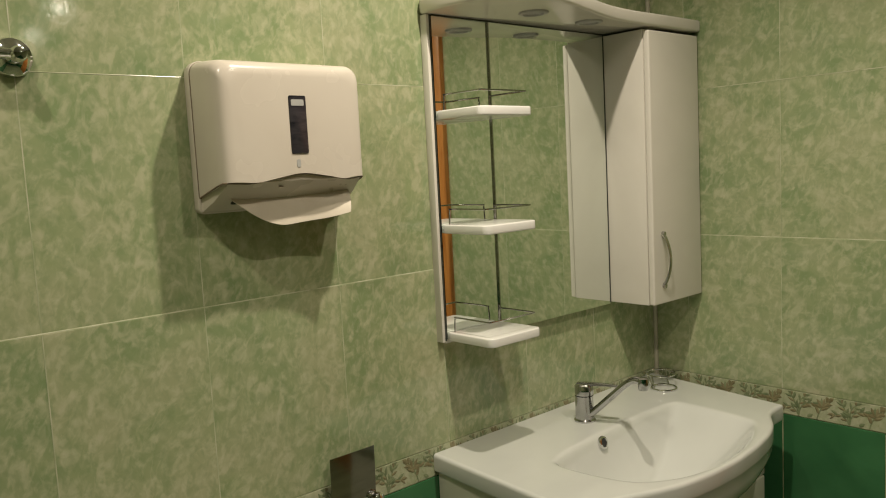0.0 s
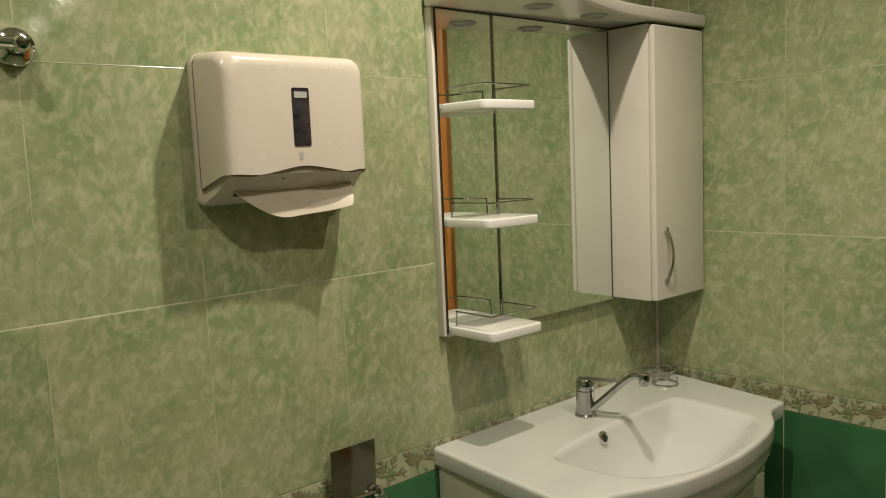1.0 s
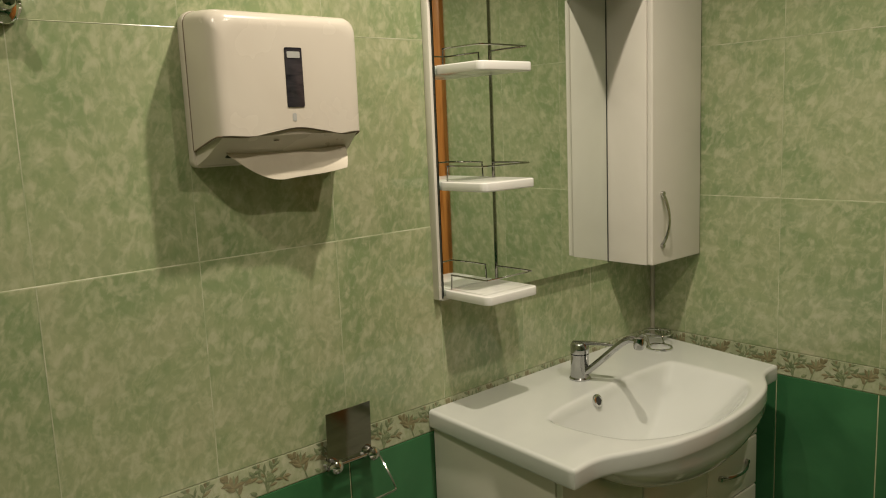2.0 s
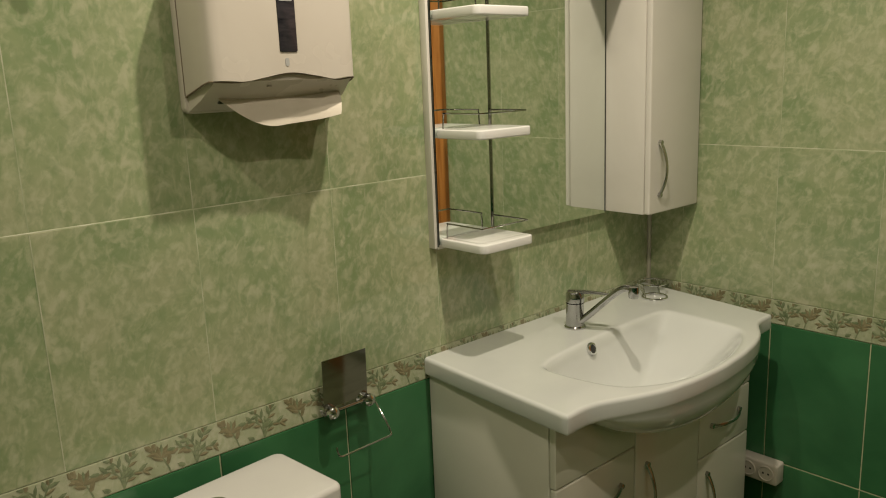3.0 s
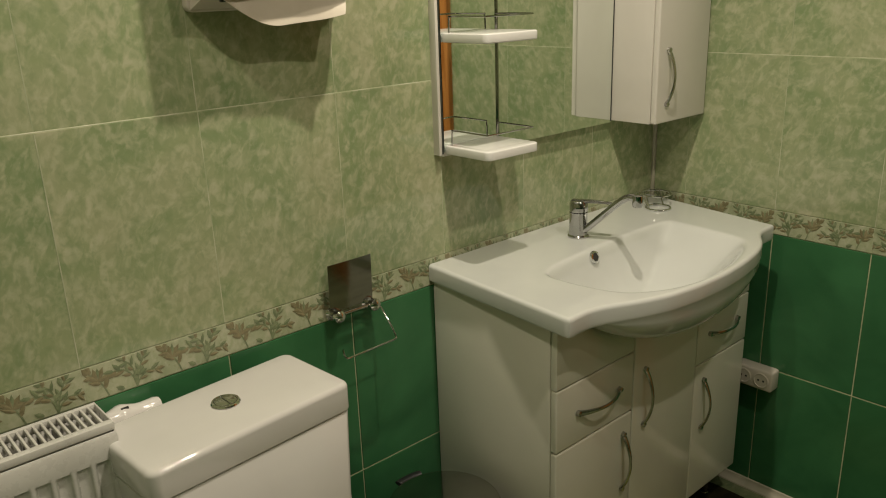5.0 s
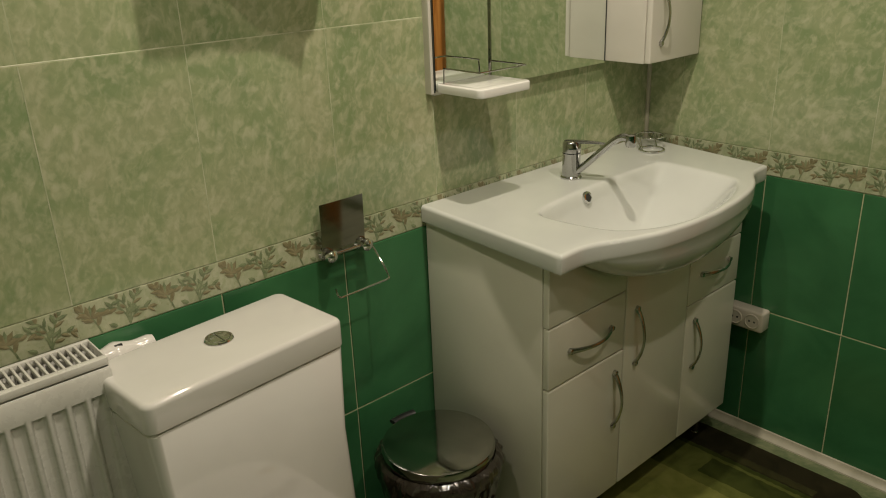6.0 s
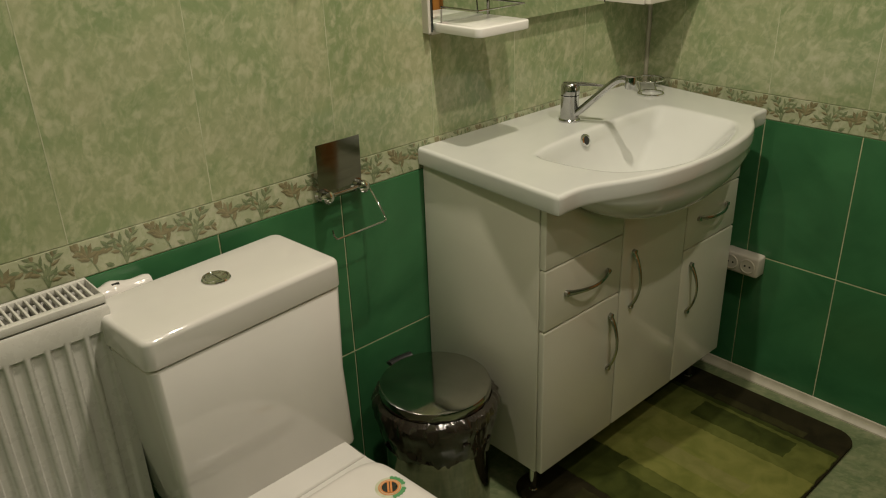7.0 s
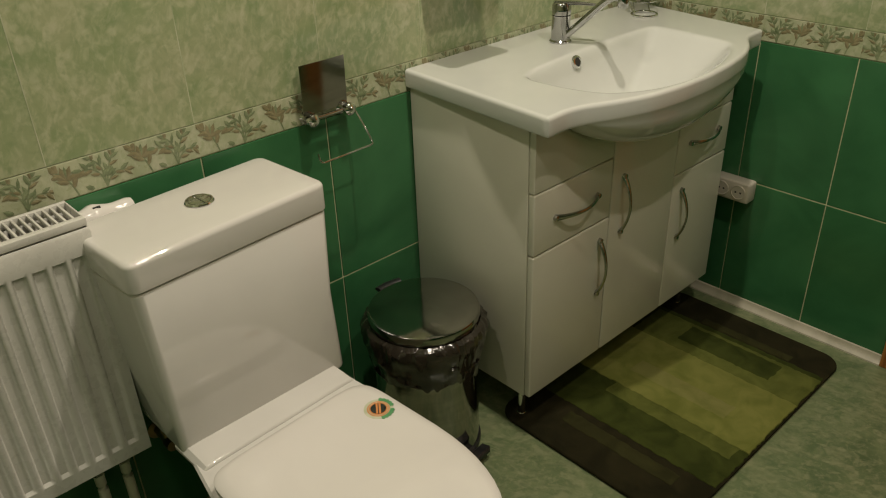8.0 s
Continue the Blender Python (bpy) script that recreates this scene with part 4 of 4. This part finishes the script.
# ---- toilet paper holder ----
def build_paper_holder():
    h = thing("paper_holder", (-1.148, 0, 0.82), "empty chrome toilet paper holder with a cover flap and wire arm", "paper holder")
    xl, xr, zk, yk = -1.186, -1.092, 0.818, -0.026
    for x in (xl, xr):
        k = part("mount", bm_lathe([(0.0, 0.0), (0.015, 0.0), (0.016, -0.004), (0.011, -0.008), (0.010, -0.014), (0.012, -0.019), (0.0145, -0.026), (0.0135, -0.035), (0.007, -0.041), (0.0, -0.042)], (x, 0, zk), "y", 24), "chrome", h, "round chrome wall mount")
    part("rod", bm_tube([(xl, yk, zk + 0.002), (xr, yk, zk + 0.002)], 0.0035, 10), "chrome", h)
    rows = []
    for i in range(13):
        t = i / 12
        z = 0.828 + 0.106 * t
        y = -0.0215 - 0.0035 * t - 0.0005 * math.sin(t * math.pi)
        rows.append([(xl - 0.016 + 0.112 * u, y + 0.001 * u - 0.001 * math.sin(u * math.pi), z - (0.018 * max(0, abs(u - 0.5) - 0.35) / 0.15 if t < 0.05 else 0)) for u in [k / 10 for k in range(11)]])
    bm = bm_loft(rows, cap=False, closed=False)
    bmesh.ops.solidify(bm, geom=bm.faces[:], thickness=0.001)
    part("flap", bm, "satin_steel", h, "thin curved chrome cover flap")
    arm = smooth_path([(xr + 0.006, yk, zk), (xr + 0.012, -0.033, zk - 0.006), (xr + 0.016, -0.058, 0.780), (xr + 0.018, -0.076, 0.752), (xr + 0.012, -0.080, 0.747), (xr - 0.010, -0.080, 0.746), (xl - 0.004, -0.080, 0.744), (xl - 0.020, -0.080, 0.745), (xl - 0.025, -0.078, 0.751), (xl - 0.025, -0.072, 0.763)], 6)
    part("arm", bm_tube(arm, 0.0021, 8), "chrome", h, "bent chrome wire arm")


build_paper_holder()


# ---- towel bar mount at the top of the wall ----
def build_towel_bar():
    x, z = -1.705, 1.708
    b = thing("towel_bar", (x, 0, z), "chrome towel bar with a round wall flange", "towel bar")
    for px in (x, x - 0.55):
        part("flange", bm_lathe([(0.0, 0.0), (0.030, 0.0), (0.031, -0.006), (0.028, -0.016), (0.018, -0.023), (0.012, -0.024), (0.012, -0.052), (0.009, -0.060), (0.0, -0.062)], (px, 0, z), "y", 36), "chrome", b)
    part("bar", bm_tube([(x + 0.004, -0.046, z + 0.001), (x - 0.275, -0.046, z + 0.001), (x - 0.554, -0.046, z + 0.001)], 0.0075, 14), "chrome", b)


build_towel_bar()


# ---- wall socket, wire holder, bath mat ----
def build_socket():
    y0, y1, z0, z1 = -0.452, -0.338, 0.352, 0.414
    s = thing("wall_socket", (0, (y0 + y1) / 2, z0), "white surface-mounted double wall socket", "socket")
    part("housing", bm_box(-0.046, -0.0005, y0, y1, z0, z1, 0.007, 3), "white_plastic", s)
    for y in (y0 + 0.031, y1 - 0.031):
        zc = (z0 + z1) / 2
        o = part("outlet", bm_lathe([(0.0185, -0.0455), (0.0225, -0.0455), (0.0225, -0.0480), (0.0212, -0.0490), (0.0195, -0.0490), (0.0185, -0.0475)], (0, y, zc), "x", 28), "white_plastic", s)
        # well and pin holes are thin plates, the shade of their depth put in as colour
        part("outlet_well", bm_box(-0.0472, -0.0462, y - 0.0128, y + 0.0128, zc - 0.0128, zc + 0.0128, 0.0004), "trim_white", o)
        for q in (-0.0075, 0.0075):
            part("pin_hole", bm_box(-0.0478, -0.0466, y + q - 0.0028, y + q + 0.0028, zc - 0.0028, zc + 0.0028, 0.0004), "black_plastic", o)


build_socket()


def build_wire_holder():
    cx, cy, z = -0.148, -0.122, BZ
    w = thing("wire_holder", (cx, cy, z), "small chrome wire ring holder standing in the basin corner", "holder")

    def hoop(x, y, zz, r, squash=1.0):
        return [(x + r * math.cos(a), y + r * squash * math.sin(a), zz) for a in [2 * math.pi * i / 28 for i in range(29)]]
    part("lower_ring", bm_tube(hoop(cx, cy, z + 0.0035, 0.034), 0.0028, 8), "chrome", w)
    part("upper_ring", bm_tube(hoop(cx + 0.030, cy + 0.030, z + 0.034, 0.042), 0.0022, 8), "chrome", w)
    for a in (0.15, 1.7, 2.9):
        q, r = (cx + 0.034 * math.cos(a), cy + 0.034 * math.sin(a), z + 0.004), (cx + 0.030 + 0.042 * math.cos(a + 0.2), cy + 0.030 + 0.042 * math.sin(a + 0.2), z + 0.034)
        part("strut", bm_tube([q, r], 0.0020, 8), "chrome", w)


build_wire_holder()


def build_mat():
    x0, x1, y0, y1 = -0.895, -0.080, -0.815, -0.275
    b = thing("bath_mat", ((x0 + x1) / 2, (y0 + y1) / 2, 0), "tufted bath mat in stepped green and brown stripes before the cabinet", "bath mat")
    part("pile_ground", bm_prism(rounded(x0, x1, y0, y1, 0.055, 10), 0.001, 0.013, 0.005), "mat_brown", b)
    rng = random.Random(5)

    def patch(xa, xb, ya, yb, mat_name, z):
        """A raised field of pile with ragged edges."""
        pts = []
        for (ax, ay), (bx, by) in (((xa, ya), (xb, ya)), ((xb, ya), (xb, yb)), ((xb, yb), (xa, yb)), ((xa, yb), (xa, ya))):
            n = max(3, int(math.hypot(bx - ax, by - ay) / 0.010))
            for i in range(n):
                u = i / n
                pts.append((ax + (bx - ax) * u + rng.uniform(-0.0022, 0.0022), ay + (by - ay) * u + rng.uniform(-0.0022, 0.0022)))
        part("stripe", bm_prism(pts, 0.010, z, 0.003, 2), mat_name, b)

    lo, hi = y0 + 0.004, y1 - 0.004
    patch(-0.742, -0.194, lo, hi, "mat_dark", 0.0150)
    patch(-0.806, -0.764, -0.735, -0.415, "mat_moss", 0.0146)
    patch(-0.190, -0.160, -0.712, -0.440, "mat_moss", 0.0146)
    patch(-0.370, -0.212, lo, hi - 0.035, "mat_olive", 0.0162)
    patch(-0.308, -0.226, -0.712, -0.436, "mat_dark", 0.0172)
    patch(-0.640, -0.560, -0.786, -0.428, "mat_olive", 0.0162)
    patch(-0.592, -0.350, lo, hi - 0.010, "mat_light", 0.0180)
    patch(-0.525, -0.466, -0.706, -0.426, "mat_pale", 0.0190)


build_mat()

# ---- wall tiles and floral border, one piece each ----
TILE_MESH = {}


def tile_mesh(w, h, axis, material, gap):
    """A glazed tile slab with softened front edges, 8 mm thick; its face looks to -y or to -x."""
    key = (round(w, 4), round(h, 4), axis, material)
    if key not in TILE_MESH:
        bm = bmesh.new()
        a, b, e = w / 2 - (gap if material == "dark_tile" else 0.0), h / 2 - gap, 0.0011
        rings = []
        for inset, depth in ((0.0, 0.006), (0.0, e), (e * 0.35, e * 0.3), (e * 1.3, 0.0)):
            k = inset * (1.0 if material == "dark_tile" else 0.0)
            r = [(-a + k, -b + inset), (a - k, -b + inset), (a - k, b - inset), (-a + k, b - inset)]
            rings.append([bm.verts.new((u, depth, v) if axis == "y" else (depth, u, v)) for u, v in r])
        for p, q in zip(rings, rings[1:]):
            for i in range(4):
                bm.faces.new((p[i], p[(i + 1) % 4], q[(i + 1) % 4], q[i]))
        bm.faces.new(rings[-1])
        bmesh.ops.recalc_face_normals(bm, faces=bm.faces[:])
        me = bpy.data.meshes.new("tile")
        bm.to_mesh(me)
        bm.free()
        me.materials.append(MATS[material])
        TILE_MESH[key] = me
    return TILE_MESH[key]


def leaf(bm, x, z, ang, length, width, slot, axis):
    """A pointed leaf in slight relief on the border."""
    pts, n = [], 5
    for i in range(n + 1):
        t = i / n
        pts.append((t * length, math.sin(math.pi * t ** 0.8) * width * (1.14 if i % 2 else 0.90)))
    out = pts + [(a, -b * 0.8) for a, b in reversed(pts[1:-1])]
    ca, sa = math.cos(ang), math.sin(ang)
    vs = []
    for u, v in out:
        px, pz = x + u * ca - v * sa, z + u * sa + v * ca
        vs.append(bm.verts.new((px, -0.0007, pz) if axis == "y" else (-0.0007, px, pz)))
    c = bm.verts.new((x + 0.5 * length * ca, -0.0014, z + 0.5 * length * sa) if axis == "y" else (-0.0014, x + 0.5 * length * ca, z + 0.5 * length * sa))
    for i in range(len(vs)):
        f = bm.faces.new((vs[i], vs[(i + 1) % len(vs)], c))
        f.material_index = slot


def stem(bm, pts, r, slot, axis):
    d0 = -0.0004 - 0.000007 * (len(bm.faces) % 47)          # each stem a hair apart from the next
    for (x, z), (x2, z2) in zip(pts, pts[1:]):
        d = math.hypot(x2 - x, z2 - z) or 1e-6
        nx, nz = -(z2 - z) / d * r, (x2 - x) / d * r
        q = [(x + nx, z + nz), (x - nx, z - nz), (x2 - nx, z2 - nz), (x2 + nx, z2 + nz)]
        f = bm.faces.new([bm.verts.new((u, d0, v) if axis == "y" else (d0, u, v)) for u, v in q])
        f.material_index = slot


FLORAL = {}


def floral_mesh(w, h, axis):
    """Scrolling stems and leaf sprays across one border tile."""
    key = (round(w, 3), axis)
    if key in FLORAL:
        return FLORAL[key]
    rng = random.Random(11)
    bm = bmesh.new()
    count = max(1, round(w / 0.139))
    step = w / count
    H = h * 0.94
    z0 = -H / 2

    def spray(points, leaves, size, slots):
        """A bowed stem through the points with leaves on both sides and one at its head."""
        curve = [(p.x, p.y) for p in smooth_path([(px, pz, 0) for px, pz in points], 5)]
        stem(bm, curve, 0.0015, 0, axis)
        n = len(curve)
        for j in range(leaves):
            i = min(n - 2, int(n * (0.30 + 0.62 * j / max(1, leaves - 1))))
            along = math.atan2(curve[i + 1][1] - curve[i][1], curve[i + 1][0] - curve[i][0])
            side = 1 if j % 2 else -1
            leaf(bm, *curve[i], along + side * radians(42 + rng.uniform(-10, 10)), size * rng.uniform(0.8, 1.1), size * rng.uniform(0.15, 0.21), slots[j % len(slots)], axis)
        along = math.atan2(curve[-1][1] - curve[-2][1], curve[-1][0] - curve[-2][0])
        leaf(bm, *curve[-1], along, size * 0.9, size * 0.22, slots[0], axis)

    for k in range(count):
        x0 = -w / 2 + k * step
        # lobed broad leaf that unrolls to one side
        fx = x0 + step * 0.20
        spray([(fx + 0.012, z0), (fx + 0.006, z0 + H * 0.30), (fx - 0.004, z0 + H * 0.60), (fx - 0.016, z0 + H * 0.80)], 5, 0.025, (1, 1, 0))
        for a in (20, 58, 96, 138):
            leaf(bm, fx - 0.002, z0 + H * 0.52, radians(a + rng.uniform(-8, 8)), 0.027, 0.0055, 1, axis)
        # fan of bowed stems out of one foot
        gx = x0 + step * 0.66
        spray([(gx, z0), (gx - 0.005, z0 + H * 0.35), (gx - 0.018, z0 + H * 0.60), (gx - 0.036, z0 + H * 0.66)], 6, 0.022, (0, 1))
        spray([(gx, z0), (gx - 0.001, z0 + H * 0.40), (gx - 0.006, z0 + H * 0.70), (gx - 0.018, z0 + H * 0.90)], 5, 0.021, (0, 1, 0))
        spray([(gx, z0), (gx + 0.006, z0 + H * 0.40), (gx + 0.014, z0 + H * 0.70), (gx + 0.020, z0 + H * 0.88)], 6, 0.021, (0, 0, 1))
        spray([(gx, z0), (gx + 0.008, z0 + H * 0.22), (gx + 0.022, z0 + H * 0.36), (gx + 0.038, z0 + H * 0.34)], 5, 0.019, (1, 0))
        leaf(bm, gx - 0.022, z0 + 0.003, radians(150), 0.018, 0.0050, 0, axis)
    lim, half = h / 2 - 0.0012, w / 2 - 0.001
    for v in bm.verts:
        v.co.z = max(-lim, min(lim, v.co.z))
        if axis == "y":
            v.co.x = max(-half, min(half, v.co.x))
        else:
            v.co.y = max(-half, min(half, v.co.y))
    bmesh.ops.recalc_face_normals(bm, faces=bm.faces[:])
    me = bpy.data.meshes.new("floral_relief")
    bm.to_mesh(me)
    bm.free()
    me.materials.append(MATS["leaf_green"])
    me.materials.append(MATS["leaf_brown"])
    FLORAL[key] = me
    return me


def lay_tiles(wall, joints, axis, top=CEILING, rows=ROWS_Z, bottom=0.0):
    for j, (a, b) in enumerate(zip(joints, joints[1:])):
        for z0, z1 in rows:
            if z1 <= bottom + 0.01:
                continue
            z0 = max(z0, bottom)
            material = "dark_tile" if z1 < 0.81 else "border_tile" if z1 < 0.88 else "light_tile"
            w, h = abs(b - a), z1 - z0
            ob = new("border_tile" if material == "border_tile" else "tile", tile_mesh(w, h, axis, material, 0.0017 if material == "dark_tile" else 0.0004))
            ob.parent = wall
            mid, proud = (a + b) / 2, ((j * 7 + int(z0 * 10) * 3) % 5) * -0.00008 - (0.0 if z0 > 1.6 else 0.0007 if z0 > 1.2 else 0.0020)
            ob.location = (mid, proud, (z0 + z1) / 2) if axis == "y" else (proud, mid, (z0 + z1) / 2)
            if material == "border_tile":
                fl = new("floral_relief", floral_mesh(w, h, axis))
                fl.parent = ob


lay_tiles(wall_back, JA, "y")
lay_tiles(wall_side, JR[:4] + [DOOR[0]], "x")
lay_tiles(wall_side, [DOOR[0], -1.18, -1.455, -1.73, DOOR[1]], "x", bottom=DOOR[2])
lay_tiles(wall_side, [DOOR[1]] + [-2.255 - 0.275 * k for k in range(11)] + [Y0], "x")


def upright_joints(wall, joints, axis):
    """Thin pale grout in the upright joints of the light tiles, wiped flush with the faces."""
    strips = []
    for z0, z1 in ROWS_Z[3:]:
        face = -(0.0 if z0 > 1.6 else 0.0007 if z0 > 1.2 else 0.0020) - 0.00045
        for u in joints:
            if axis == "y":
                strips.append(bm_box(u - 0.0009, u + 0.0009, face, face + 0.004, z0 + 0.002, z1 - 0.002))
            else:
                strips.append(bm_box(face, face + 0.004, u - 0.0009, u + 0.0009, z0 + 0.002, z1 - 0.002))
    ob = part("upright_joints", bm_join(*strips), "joint_light", wall)
    tagged(ob, kind="stuff")


upright_joints(wall_back, JA[1:-1], "y")
upright_joints(wall_side, JR[1:4], "x")


def level_joints(wall, a, b, axis):
    """Pale grout left in the level joints above the lip of the lower row."""
    strips = []
    for z0, z1 in ROWS_Z[4:]:
        face = -(0.0 if z0 > 1.6 else 0.0007) - 0.0005
        if axis == "y":
            strips.append(bm_tube([(a, face + 0.0006, z0), (b, face + 0.0006, z0)], 0.0013, 8))
        else:
            strips.append(bm_tube([(face + 0.0006, a, z0), (face + 0.0006, b, z0)], 0.0013, 8))
    ob = part("level_joints", bm_join(*strips), "joint_glazed", wall)
    tagged(ob, kind="stuff")
    z, face = ROWS_Z[0][1], -0.0014
    low = bm_box(a, b, face, face + 0.005, z - 0.0016, z + 0.0016) if axis == "y" else bm_box(face, face + 0.005, a, b, z - 0.0016, z + 0.0016)
    part("level_joint", low, "dark_grout", wall)


level_joints(wall_back, X0 + 0.002, -0.012, "y")
level_joints(wall_side, DOOR[0] + 0.002, -0.012, "x")
